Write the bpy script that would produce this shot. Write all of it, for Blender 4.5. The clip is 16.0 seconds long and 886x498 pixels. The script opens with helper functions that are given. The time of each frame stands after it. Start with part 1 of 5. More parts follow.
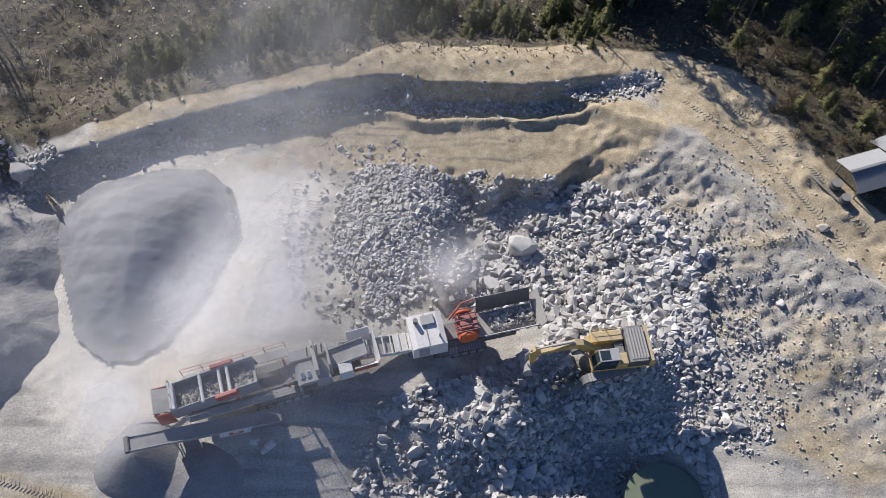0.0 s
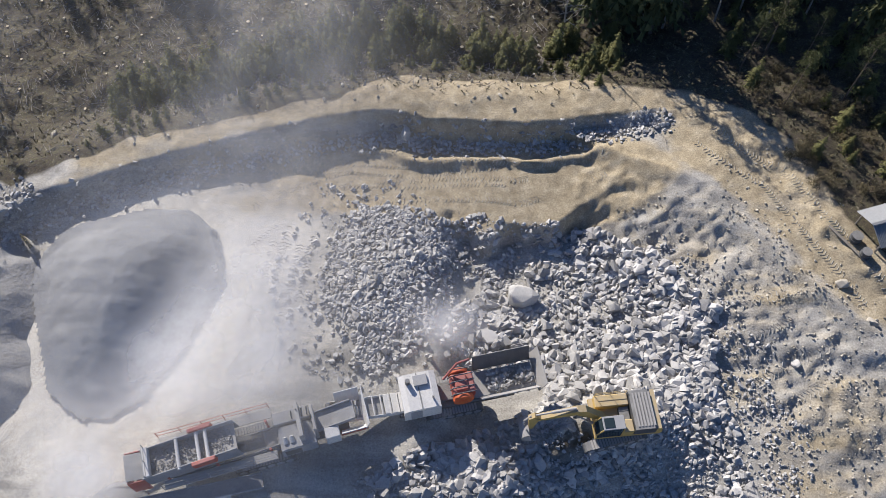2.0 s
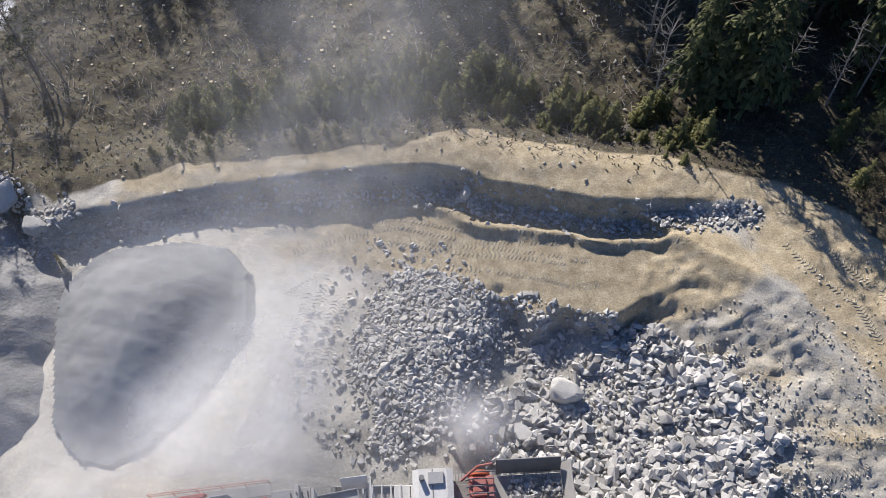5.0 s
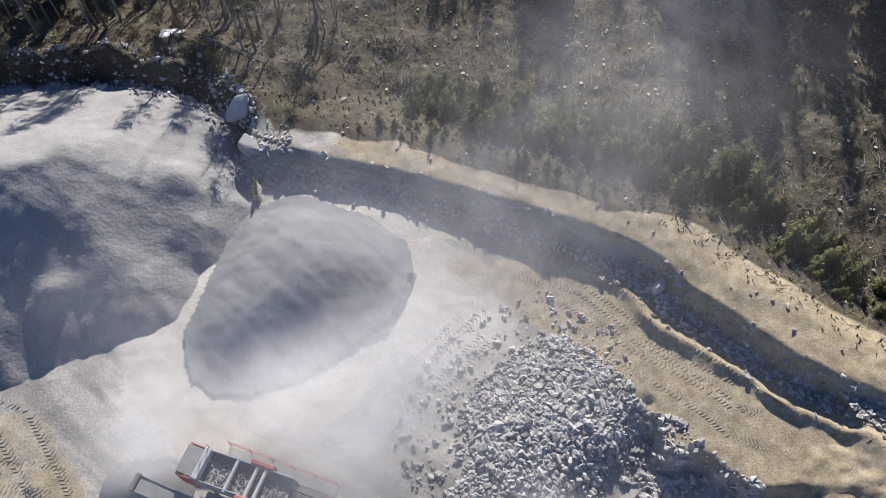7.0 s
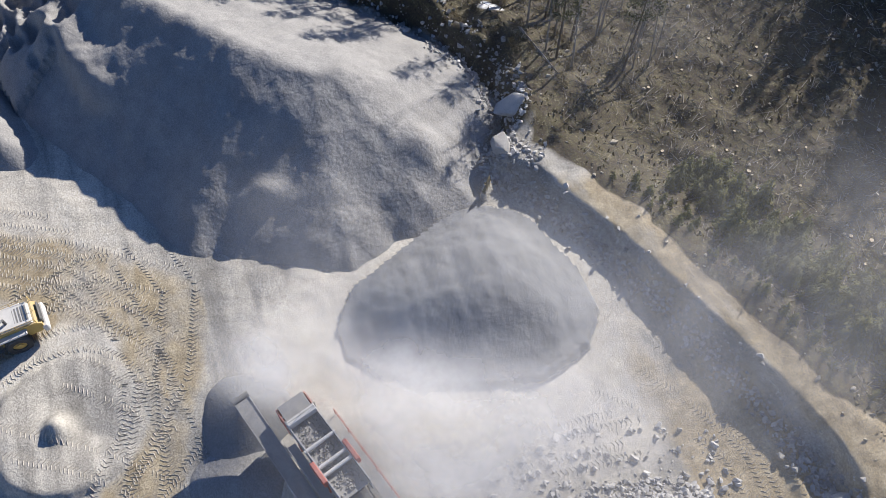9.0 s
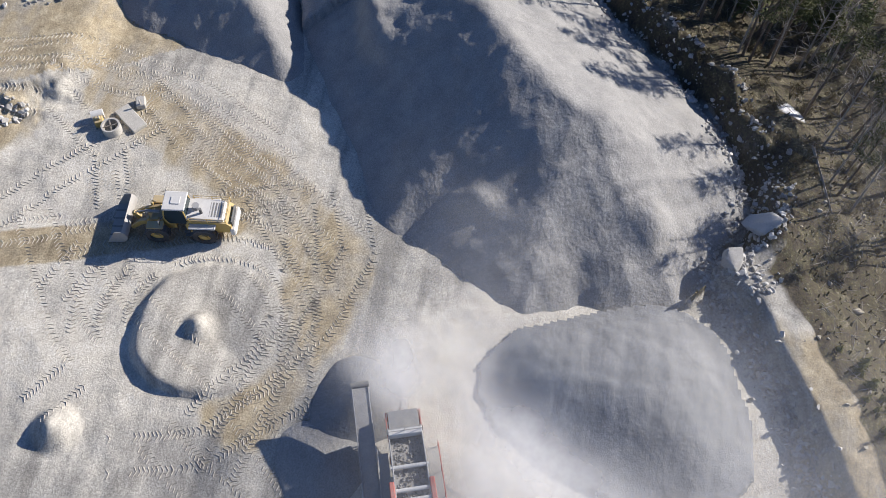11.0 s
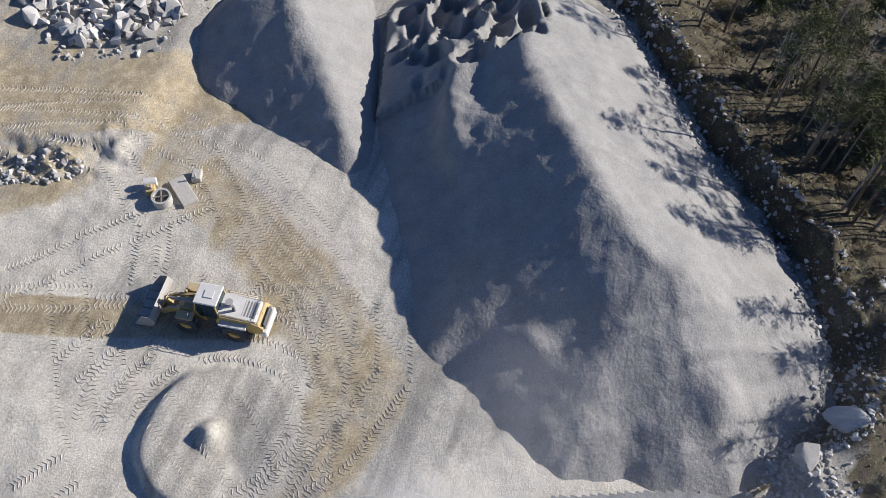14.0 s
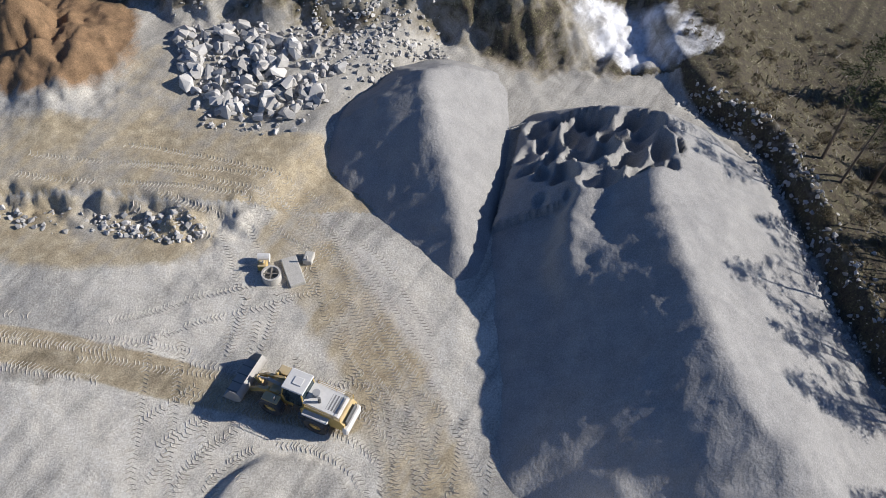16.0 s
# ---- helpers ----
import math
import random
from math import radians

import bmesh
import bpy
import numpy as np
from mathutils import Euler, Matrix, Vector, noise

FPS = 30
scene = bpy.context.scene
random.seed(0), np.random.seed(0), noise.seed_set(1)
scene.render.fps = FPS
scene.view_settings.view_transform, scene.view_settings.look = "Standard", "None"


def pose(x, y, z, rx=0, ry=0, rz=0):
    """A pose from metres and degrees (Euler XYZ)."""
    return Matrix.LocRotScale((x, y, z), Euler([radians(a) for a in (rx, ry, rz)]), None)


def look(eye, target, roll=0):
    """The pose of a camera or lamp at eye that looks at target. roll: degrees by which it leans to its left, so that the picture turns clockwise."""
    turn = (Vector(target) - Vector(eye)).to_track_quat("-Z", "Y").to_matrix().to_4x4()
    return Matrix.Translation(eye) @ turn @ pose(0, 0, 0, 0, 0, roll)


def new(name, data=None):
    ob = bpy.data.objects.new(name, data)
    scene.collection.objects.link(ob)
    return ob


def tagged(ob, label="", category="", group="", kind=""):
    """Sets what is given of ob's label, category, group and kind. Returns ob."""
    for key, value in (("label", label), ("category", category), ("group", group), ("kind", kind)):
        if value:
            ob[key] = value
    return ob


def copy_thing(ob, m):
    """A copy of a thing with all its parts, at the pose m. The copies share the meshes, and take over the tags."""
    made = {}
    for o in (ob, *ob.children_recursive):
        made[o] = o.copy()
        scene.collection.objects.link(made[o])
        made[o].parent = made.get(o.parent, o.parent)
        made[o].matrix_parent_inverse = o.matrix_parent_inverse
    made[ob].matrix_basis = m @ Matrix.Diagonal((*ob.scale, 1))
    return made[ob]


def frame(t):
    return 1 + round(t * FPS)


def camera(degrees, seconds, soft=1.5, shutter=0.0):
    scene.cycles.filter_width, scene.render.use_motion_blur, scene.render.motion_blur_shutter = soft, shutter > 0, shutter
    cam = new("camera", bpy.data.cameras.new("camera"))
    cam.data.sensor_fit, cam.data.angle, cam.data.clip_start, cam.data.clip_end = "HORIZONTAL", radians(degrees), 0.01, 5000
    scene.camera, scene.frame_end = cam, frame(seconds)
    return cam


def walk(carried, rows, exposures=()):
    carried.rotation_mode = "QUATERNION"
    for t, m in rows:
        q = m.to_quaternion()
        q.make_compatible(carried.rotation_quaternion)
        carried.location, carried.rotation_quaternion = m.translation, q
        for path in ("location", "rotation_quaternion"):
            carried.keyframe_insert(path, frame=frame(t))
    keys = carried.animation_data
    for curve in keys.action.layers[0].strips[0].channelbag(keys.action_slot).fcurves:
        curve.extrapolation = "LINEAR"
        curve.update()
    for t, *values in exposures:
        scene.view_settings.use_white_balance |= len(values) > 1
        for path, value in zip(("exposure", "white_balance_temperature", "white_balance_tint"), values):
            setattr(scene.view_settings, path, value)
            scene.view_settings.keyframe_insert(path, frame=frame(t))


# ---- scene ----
cam = camera(56.1, 16.0, 0.6)
PATH = [
    (0, (-0.427, 0.365, 58.633), (-0.419, 1.352, 56.893), 0.9),
    (0.5, (-0.36, 1.778, 58.357), (-0.353, 2.761, 56.615), 1.0),
    (1, (-0.046, 2.977, 57.985), (-0.045, 3.964, 56.245), 1.0),
    (1.5, (0.117, 4.235, 57.638), (0.114, 5.223, 55.899), 0.9),
    (2, (0.177, 5.519, 57.331), (0.174, 6.508, 55.593), 1.1),
    (2.5, (0.387, 6.765, 56.942), (0.382, 7.757, 55.205), 1.1),
    (3, (0.51, 8.143, 56.622), (0.505, 9.132, 54.884), 1.1),
    (3.2, (0.623, 8.687, 56.563), (0.614, 9.675, 54.824), 1.0),
    (5.3, (2.471, 13.704, 55.22), (2.186, 14.663, 53.488), -1.7),
    (5.5, (2.501, 14.214, 55.081), (2.153, 15.153, 53.35), -1.7),
    (6, (2.474, 15.452, 54.711), (1.986, 16.331, 52.983), -1.6),
    (6.5, (2.266, 16.615, 54.246), (1.695, 17.448, 52.52), -1.3),
    (7, (1.98, 17.683, 53.887), (1.347, 18.475, 52.163), -0.9),
    (7.5, (1.73, 18.852, 53.545), (1.012, 19.574, 51.823), -0.8),
    (8, (1.341, 20.04, 53.102), (0.519, 20.642, 51.381), -0.6),
    (8.5, (0.85, 20.992, 52.725), (-0.052, 21.468, 51.004), -0.2),
    (9, (0.067, 21.769, 52.278), (-0.886, 22.131, 50.557), 0.4),
    (9.5, (-0.868, 22.428, 51.887), (-1.857, 22.659, 50.164), 1.1),
    (10, (-1.701, 22.859, 51.255), (-2.717, 22.942, 49.534), 1.8),
    (10.2, (-2.061, 23.07, 51.237), (-3.078, 23.098, 49.516), 1.9),
    (12.3, (-6.91, 23.255, 49.764), (-7.918, 23.078, 48.046), 4.1),
    (12.5, (-7.496, 23.137, 49.716), (-8.506, 22.962, 47.998), 4.3),
    (13, (-8.963, 22.972, 49.709), (-9.983, 22.798, 47.997), 4.4),
    (13.5, (-10.352, 22.727, 49.805), (-11.404, 22.537, 48.115), 4.2),
    (14, (-11.386, 22.242, 49.978), (-12.442, 21.963, 48.303), 4.4),
    (14.5, (-12.21, 21.673, 50.093), (-13.249, 21.289, 48.428), 4.8),
    (15, (-12.734, 21.281, 50.069), (-13.784, 20.819, 48.43), 4.5),
    (15.5, (-13.033, 20.965, 50.145), (-14.13, 20.469, 48.548), 4.2),
    (16, (-13.335, 20.987, 50.217), (-14.444, 20.418, 48.653), 3.7),
]
walk(cam, [(t, look(eye, target, roll)) for t, eye, target, roll in PATH],
     [(0.0, 0.6, 6280, 14), (8.0, 0.66, 6340, 13), (13.0, 0.54, 6330, 13), (16.0, 0.4, 6240, 12)])

# ---- sky, sun ----
SUN_AZ, SUN_EL = -33.0, 27.6
SUN = Vector((math.sin(radians(SUN_AZ)) * math.cos(radians(SUN_EL)), math.cos(radians(SUN_AZ)) * math.cos(radians(SUN_EL)), math.sin(radians(SUN_EL))))
world = bpy.data.worlds.new("sky")
scene.world = world
world.use_nodes = True
wn = world.node_tree
sky = wn.nodes.new("ShaderNodeTexSky")
sky.sky_type, sky.sun_disc = "NISHITA", False
sky.ozone_density, sky.dust_density = 5.0, 0.3
sky.sun_elevation, sky.sun_rotation = radians(SUN_EL), radians(SUN_AZ)
tint = wn.nodes.new("ShaderNodeMix")
tint.data_type, tint.blend_type = "RGBA", "MULTIPLY"
tint.inputs[0].default_value, tint.inputs[7].default_value = 1.0, (0.88, 0.94, 1.1, 1)
wn.links.new(sky.outputs[0], tint.inputs[6])
wn.links.new(tint.outputs[2], wn.nodes["Background"].inputs[0])
wn.nodes["Background"].inputs[1].default_value = 0.06
sun = new("sun", bpy.data.lights.new("sun", "SUN"))
sun.data.energy, sun.data.angle, sun.data.color = 4.6, radians(0.6), (1.0, 0.935, 0.83)
sun.matrix_world = look(SUN * 300, (0, 0, 0))

# ---- small tools ----
rng = np.random.default_rng(7)


def part(name, bm, mat, parent=None, label="", smooth=False):
    me = bpy.data.meshes.new(name)
    bm.to_mesh(me)
    bm.free()
    me.materials.append(mat)
    if smooth:
        me.shade_smooth()
    ob = new(name, me)
    ob.parent = parent
    if label:
        ob["label"] = label
    return ob


def raw(name, verts, faces, mat, parent=None, label="", smooth=False):
    me = bpy.data.meshes.new(name)
    me.from_pydata(verts, [], faces)
    me.materials.append(mat)
    if smooth:
        me.shade_smooth()
    ob = new(name, me)
    ob.parent = parent
    if label:
        ob["label"] = label
    return ob


def thing(name, m, label, category, group="", kind=""):
    ob = new(name)
    ob.matrix_basis = m
    return tagged(ob, label, category, group, kind)


def box(bm, lo, hi, bev=0.02, m=None):
    """A bevelled box from corner to corner, turned by m."""
    c, d = (Vector(lo) + Vector(hi)) / 2, Vector(hi) - Vector(lo)
    mat = Matrix.Translation(c) @ Matrix.Diagonal((d.x, d.y, d.z, 1))
    got = bmesh.ops.create_cube(bm, size=1, matrix=(m or Matrix()) @ mat)["verts"]
    if bev:
        edges = {e for v in got for e in v.link_edges}
        bmesh.ops.bevel(bm, geom=list(edges), offset=min(bev, min(abs(d.x), abs(d.y), abs(d.z)) * 0.3), segments=1, affect="EDGES")
    return bm


def prism(bm, outline, y0, y1, axis="y"):
    """Extrudes an outline of (a, z) pairs across y (axis y) or along x."""
    def at(a, z, c):
        return (a, c, z) if axis == "y" else (c, a, z)
    one = [bm.verts.new(at(a, z, y0)) for a, z in outline]
    two = [bm.verts.new(at(a, z, y1)) for a, z in outline]
    bm.faces.new(one)
    bm.faces.new(two[::-1])
    n = len(outline)
    for i in range(n):
        bm.faces.new((one[(i + 1) % n], one[i], two[i], two[(i + 1) % n]))
    bmesh.ops.recalc_face_normals(bm, faces=bm.faces)
    return bm


def rod(bm, a, b, r, seg=8, r2=None):
    a, b = Vector(a), Vector(b)
    d = b - a
    m = Matrix.Translation((a + b) / 2) @ d.to_track_quat("Z", "Y").to_matrix().to_4x4()
    bmesh.ops.create_cone(bm, cap_ends=True, segments=seg, radius1=r, radius2=r if r2 is None else r2, depth=d.length, matrix=m)
    return bm


def B():
    return bmesh.new()


def smooth(a, b, x):
    t = np.clip((x - a) / (b - a), 0, 1)
    return t * t * (3 - 2 * t)


def smax(a, b, k=0.5):
    h = np.clip(0.5 + 0.5 * (a - b) / k, 0, 1)
    return b + (a - b) * h + k * h * (1 - h)


def smin(a, b, k=0.5):
    return -smax(-a, -b, k)


# value noise on a hashed lattice, for whole arrays
PERM = rng.random((256, 256))


def vnoise(x, y, scale, seed=0):
    x, y = np.asarray(x) / scale + seed * 17.31, np.asarray(y) / scale + seed * 9.7
    xi, yi = np.floor(x).astype(int), np.floor(y).astype(int)
    fx, fy = x - xi, y - yi
    fx, fy = fx * fx * (3 - 2 * fx), fy * fy * (3 - 2 * fy)
    g = lambda a, b: PERM[a & 255, b & 255]
    return (g(xi, yi) * (1 - fx) + g(xi + 1, yi) * fx) * (1 - fy) + (g(xi, yi + 1) * (1 - fx) + g(xi + 1, yi + 1) * fx) * fy - 0.5


def fbm(x, y, scale, n=4, seed=0):
    return sum(vnoise(x, y, scale / 2**i, seed + i * 3) / 2**i for i in range(n))


def along(line, x, y, round_ends=False):
    """Distance to a polyline, its side (left of its way positive; round_ends: fading past the ends), and its further columns at the nearest place."""
    line = np.array(line, float)
    best = np.full(np.shape(x), 1e9)
    sign = np.ones(np.shape(x))
    cols = [np.zeros(np.shape(x)) for _ in range(line.shape[1] - 2)]
    for p, q in zip(line[:-1], line[1:]):
        d = q[:2] - p[:2]
        u = np.clip(((x - p[0]) * d[0] + (y - p[1]) * d[1]) / (d @ d), 0, 1)
        ox, oy = x - p[0] - u * d[0], y - p[1] - u * d[1]
        dist = np.hypot(ox, oy)
        near = dist < best - 1e-9
        best = np.where(near, dist, best)
        cross = d[0] * oy - d[1] * ox
        side = np.clip(cross / (np.hypot(*d) * dist + 1e-6), -1, 1) if round_ends else np.where(cross >= 0, 1.0, -1.0)
        sign = np.where(near, side, sign)
        for k in range(len(cols)):
            cols[k] = np.where(near, p[2 + k] + u * (q[2 + k] - p[2 + k]), cols[k])
    return best, sign, cols


# ---- the lie of the land ----
# back edge of the quarry: x, y, crest height, width of the face
BACK = [(-150, -60, 9, 4), (-100, -8, 5, 4), (-84, 8, 1.5, 3), (-77, 14, 0.8, 2.5), (-74, 22, 0.2, 2.2), (-68, 26.4, 0, 2.2), (-60.6, 31.8, 0.2, 2.2), (-52.6, 38.8, 0.4, 2.2),
        (-45.4, 42.8, 0.6, 2.4), (-40.3, 43.2, 1, 2), (-36.6, 41.4, 1.2, 1.5), (-34.8, 39.7, 1.2, 1.4), (-32.8, 41.9, 1.3, 1.6), (-28, 43.8, 1.2, 1.6), (-23.4, 45.9, 1.2, 1.6), (-17.6, 48, 1.2, 1.6),
        (-12.1, 49.8, 1.1, 1.5), (-6.9, 51.1, 1.0, 1.4), (-4, 51.2, 0.95, 1.3), (-1.8, 50.5, 0.9, 1.3), (2.4, 50.6, 0.8, 1.3), (6.8, 50.4, 0.8, 1.3), (11.4, 51.0, 0.8, 1.3), (15.7, 51.9, 0.8, 1.4),
        (18.6, 52.4, 0.9, 1.8), (21, 52.2, 1.0, 2), (25, 49.8, 1.5, 2), (27.8, 47, 1.8, 2), (29.2, 43.2, 2, 2), (30.3, 39.8, 2.1, 2), (32.6, 36.5, 2.1, 2), (45, 22, 2.4, 2), (100, -40, 3, 2)]
SPUR = [(13.8, 48.4, 0.0), (16.5, 47.0, 0.6), (19.6, 45.3, 1.1), (21.6, 44.2, 1.3), (23.9, 40.7, 1.4), (26.1, 38.1, 1.5), (28, 35.5, 1.6), (30.9, 32.4, 1.7), (34, 29.2, 1.8), (48, 15, 2.2)]
ROAD = [(-30, -38, 0), (-34.5, -30.5, 0), (-39.3, -22.6, 0), (-42.2, -15.8, 0), (-46, -9.5, 0)]
CLIFF = [(-52, -52, 0), (-58, -30, 0), (-64, -17, 0), (-69.5, -10.8, 0), (-72, 0, 0), (-76, 6, 0)]


def hill(x, y):
    far = smooth(40, 140, y) * 3 + smooth(0, 60, x) * 5.5
    west = smooth(-58, -85, x) * smooth(30, -5, y) * 7
    return -3.6 + far + west + fbm(x, y, 22, 4, 3) * 2.2 + fbm(x, y, 3.0, 4, 9) * 0.7


def floor_height(x, y):
    z = -0.35 - 0.75 * smooth(28, 42, y) * smooth(-24, -10, x)
    z = z + fbm(x, y, 9, 3, 1) * 0.35
    # the dug-out basin with the blasted rock
    lip = np.interp(x, (-4, 0.6, 2.2, 3.5, 4.8, 5.8, 8.9, 11, 13.6, 16), (42.4, 41.8, 41.0, 39.4, 40.6, 41.0, 40.8, 42.6, 44.6, 48))
    edge = smooth(-1.5, 2.5, x + fbm(x, y, 5, 2, 4) * 3) * smooth(0.4, -1.0, y - lip + fbm(x, y, 1.6, 3, 5) * 0.9)
    z = z - 1.7 * edge
    z = z - 1.9 * np.exp(-(((x - 16.5) / 4.5) ** 2 + ((y - 14.5) / 4.5) ** 2))
    # rubble heaps
    z = z + 1.2 * np.exp(-(((x + 4.4) / 4.0) ** 2 + ((y - 35.6) / 6.0) ** 2)) + 2.0 * np.exp(-(((x - 4.5) / 5) ** 2 + ((y - 19.8) / 3.4) ** 2)) - 0.7 * smooth(19, 15.5, y) * smooth(-9, -3, x) * smooth(22, 17, x)
    z = z + 2.3 * np.exp(-(((x - 12.5) / 4.5) ** 2 + ((y - 24.6) / 2.8) ** 2)) - 2.6 * np.exp(-(((x - 11) / 6.0) ** 2 + ((y - 17.6) / 3.4) ** 2))
    # the spur at the side with its slope down to the basin
    d, s, (zc,) = along(SPUR, x, y)
    crisp = np.abs(fbm(x + y * 0.3, y - x * 0.2, 1.2, 3, 18)) * 1.1 + np.abs(fbm(x, y, 3.0, 2, 19)) * 0.7
    slope = zc - 0.42 * d - crisp * 0.55 * smooth(0, 1.5, d) + 0.25 + fbm(x, y, 5, 4, 6) * 0.55 * smooth(0, 2, d) + (0.25 - np.abs(fbm(x + fbm(x, y, 4, 2, 61) * 3, y, 2.6, 4, 16))) * 0.5 * smooth(0, 2, d)
    z = np.where(s > 0, zc - 0.15 * smooth(0, 3, d) + fbm(x, y, 6, 4, 8) * 0.4, smax(z, slope, 0.8))
    # haul road a bench higher than the loading floor
    d, s, _ = along(ROAD, x, y)
    bank = np.where(s > 0, d, -d) + fbm(x, y, 3.5, 4, 2) * 1.8
    z = z + (1.3 * smooth(-2.6, 0.4, bank) + smooth(-4.0, -1.5, bank) * smooth(0.8, -1.0, bank) * fbm(x, y, 1.1, 4, 23) * 0.8) * smooth(-9.5, -13, y)
    # bank, red soil and rock cliff beyond the road
    d, s, _ = along(CLIFF, x, y)
    up = np.where(s > 0, d, -d)
    z = z + smooth(-15, 0, up) * smooth(4, -14, y) * 1.6 + smooth(-0.5, 5.5, up + fbm(x, y, 4, 5, 11) * 2.2) * 6.5 * smooth(6, -8, y) + smooth(-2, 2, up) * smooth(14, 6, up) * fbm(x, y, 1.6, 4, 17) * 1.0
    z = z + 3.2 * np.exp(-(((x + 48) / 5.5) ** 2 + ((y + 38) / 7.0) ** 2)) * (1 + fbm(x, y, 3.5, 5, 12) * 1.3)
    return z


def ring_dish(x, y):
    """The worn round base of an old heap on the loading floor, higher on one side, with a small cone in the middle."""
    r = np.hypot(x + 25.0, y - 5.3)
    a = np.arctan2(y - 5.3, x + 25.0)
    pad = 0.75 * smooth(5.2, 4.4, r + fbm(x, y, 3, 2, 33) * 0.7) * (0.12 + 0.88 * np.clip(0.35 + 0.75 * np.cos(a + 1.1), 0, 1)) - 0.2 * smooth(3.8, 1.0, r)
    cone = np.clip(0.9 - np.hypot(x + 24.9, y - 4.8) * 0.75, 0, 1)
    heap = np.clip(1.3 - np.hypot(x + 16.7, y + 2.1) * 0.8, 0, 2)
    return pad + cone + heap


def land(x, y):
    x, y = np.asarray(x, float), np.asarray(y, float)
    d, s, (zc, w) = along(BACK, x, y)
    sd = np.where(s > 0, d, -d)
    f = floor_height(x, y) + ring_dish(x, y)
    rough = fbm(x, y, 2.6, 4, 14)
    near = f
    face = smooth(-0.8, 0.05, sd / w + rough * 0.3)
    crest = zc + rough * 0.24
    z_in = near + (crest - near) * face + np.clip(face * (1 - face) * 4, 0, 1) * fbm(x, y, 0.9, 3, 64) * 0.55
    berm = fbm(x, y, 2.2, 3, 67)
    z_in = z_in + (0.38 + berm * 0.5) * smooth(-13, -6, x) * smooth(16, 12, x) * np.exp(-(((sd + 3.0 + berm * 0.9) / 0.42) ** 2))
    out = hill(x, y)
    k = smooth(2.5 + 2 * fbm(x, y, 7, 2, 21), 11, sd)
    z_out = crest * (1 - k) + (out + 0.6) * k
    z = np.where(sd > 0, z_out, z_in)
    gap = smooth(-35.5, -38, x) * smooth(-82, -74, x)
    z = z - gap * 1.1 * np.exp(-(((sd + 0.9) / 0.8) ** 2)) + gap * (0.7 + rough * 1.6) * np.exp(-(((sd - 0.9) / 1.0) ** 2))
    z = z - 2.6 * np.exp(-(((x + 44.6) / 2.3) ** 2 + ((y - 43.0) / 1.3) ** 2)) * smooth(-2.5, -0.5, sd)
    return z + fbm(x, y, 0.9, 2, 30) * 0.07


# ---- stockpiles: their feet on the ground, stretch by stretch, each with its slope ----
PILES = dict(
    dusty=(2.9, [([(-25, 23.6), (-28.2, 25.6), (-29.5, 29), (-31.2, 33.7), (-31.8, 37), (-29.6, 39.9), (-25.4, 41.3), (-21, 41.6), (-18, 39.6), (-17, 36), (-17.6, 32.2), (-18.9, 28.5), (-20.8, 25.2), (-22.9, 23.8),
                   (-25, 23.6)], 0.60)]),
    big=(11.0, [([(-66.4, 1.0), (-58, 3.7), (-53, 5.2), (-48, 7.3), (-44, 10), (-40.6, 12), (-37, 13.2), (-35, 14.6), (-33.6, 17)], 0.605),
               ([(-33.6, 17), (-32.5, 19.6), (-30.6, 23), (-29.3, 26), (-30.1, 30)], 0.55),
               ([(-30.1, 30), (-30.2, 33.6), (-31.6, 36.8), (-34, 38), (-36.5, 39.3), (-40.5, 41.2), (-44.8, 41), (-51.5, 37.4), (-59.5, 30.4), (-67, 25), (-72.2, 20.8)], 0.545),
               ([(-72.2, 20.8), (-73.2, 15.6), (-72.4, 9.5), (-69, 4.3), (-66.4, 1.0)], 1.0)]),
    west=(5.6, [([(-70, -9.3), (-65.3, -13.4), (-62.2, -14.2), (-57.4, -14.6), (-53.6, -13.6), (-50.9, -8.1), (-48.6, -1.8), (-46.9, 2.8), (-46.3, 5.2)], 0.66),
                ([(-46.3, 5.2), (-48.5, 6.2), (-51.9, 5.9), (-57, 4), (-62.1, 2), (-66.5, -0.4), (-70.3, -2.6), (-70, -9.3)], 0.72)]),
)
BITE = [(-64.5, 0.5), (-66.5, 5.5), (-68.8, 12.0), (-65, 15.4), (-61.6, 16.0), (-55.8, 9.8), (-52.4, 4.6), (-58, 2.6), (-64.5, 0.5)]


def within(line, x, y):
    """1 inside a closed line, -1 outside."""
    odd = np.zeros(np.shape(x), bool)
    for p, q in zip(line[:-1], line[1:]):
        if p[1] != q[1]:
            odd ^= ((p[1] > y) != (q[1] > y)) & (x < (q[0] - p[0]) * (y - p[1]) / (q[1] - p[1]) + p[0])
    return np.where(odd, 1.0, -1.0)


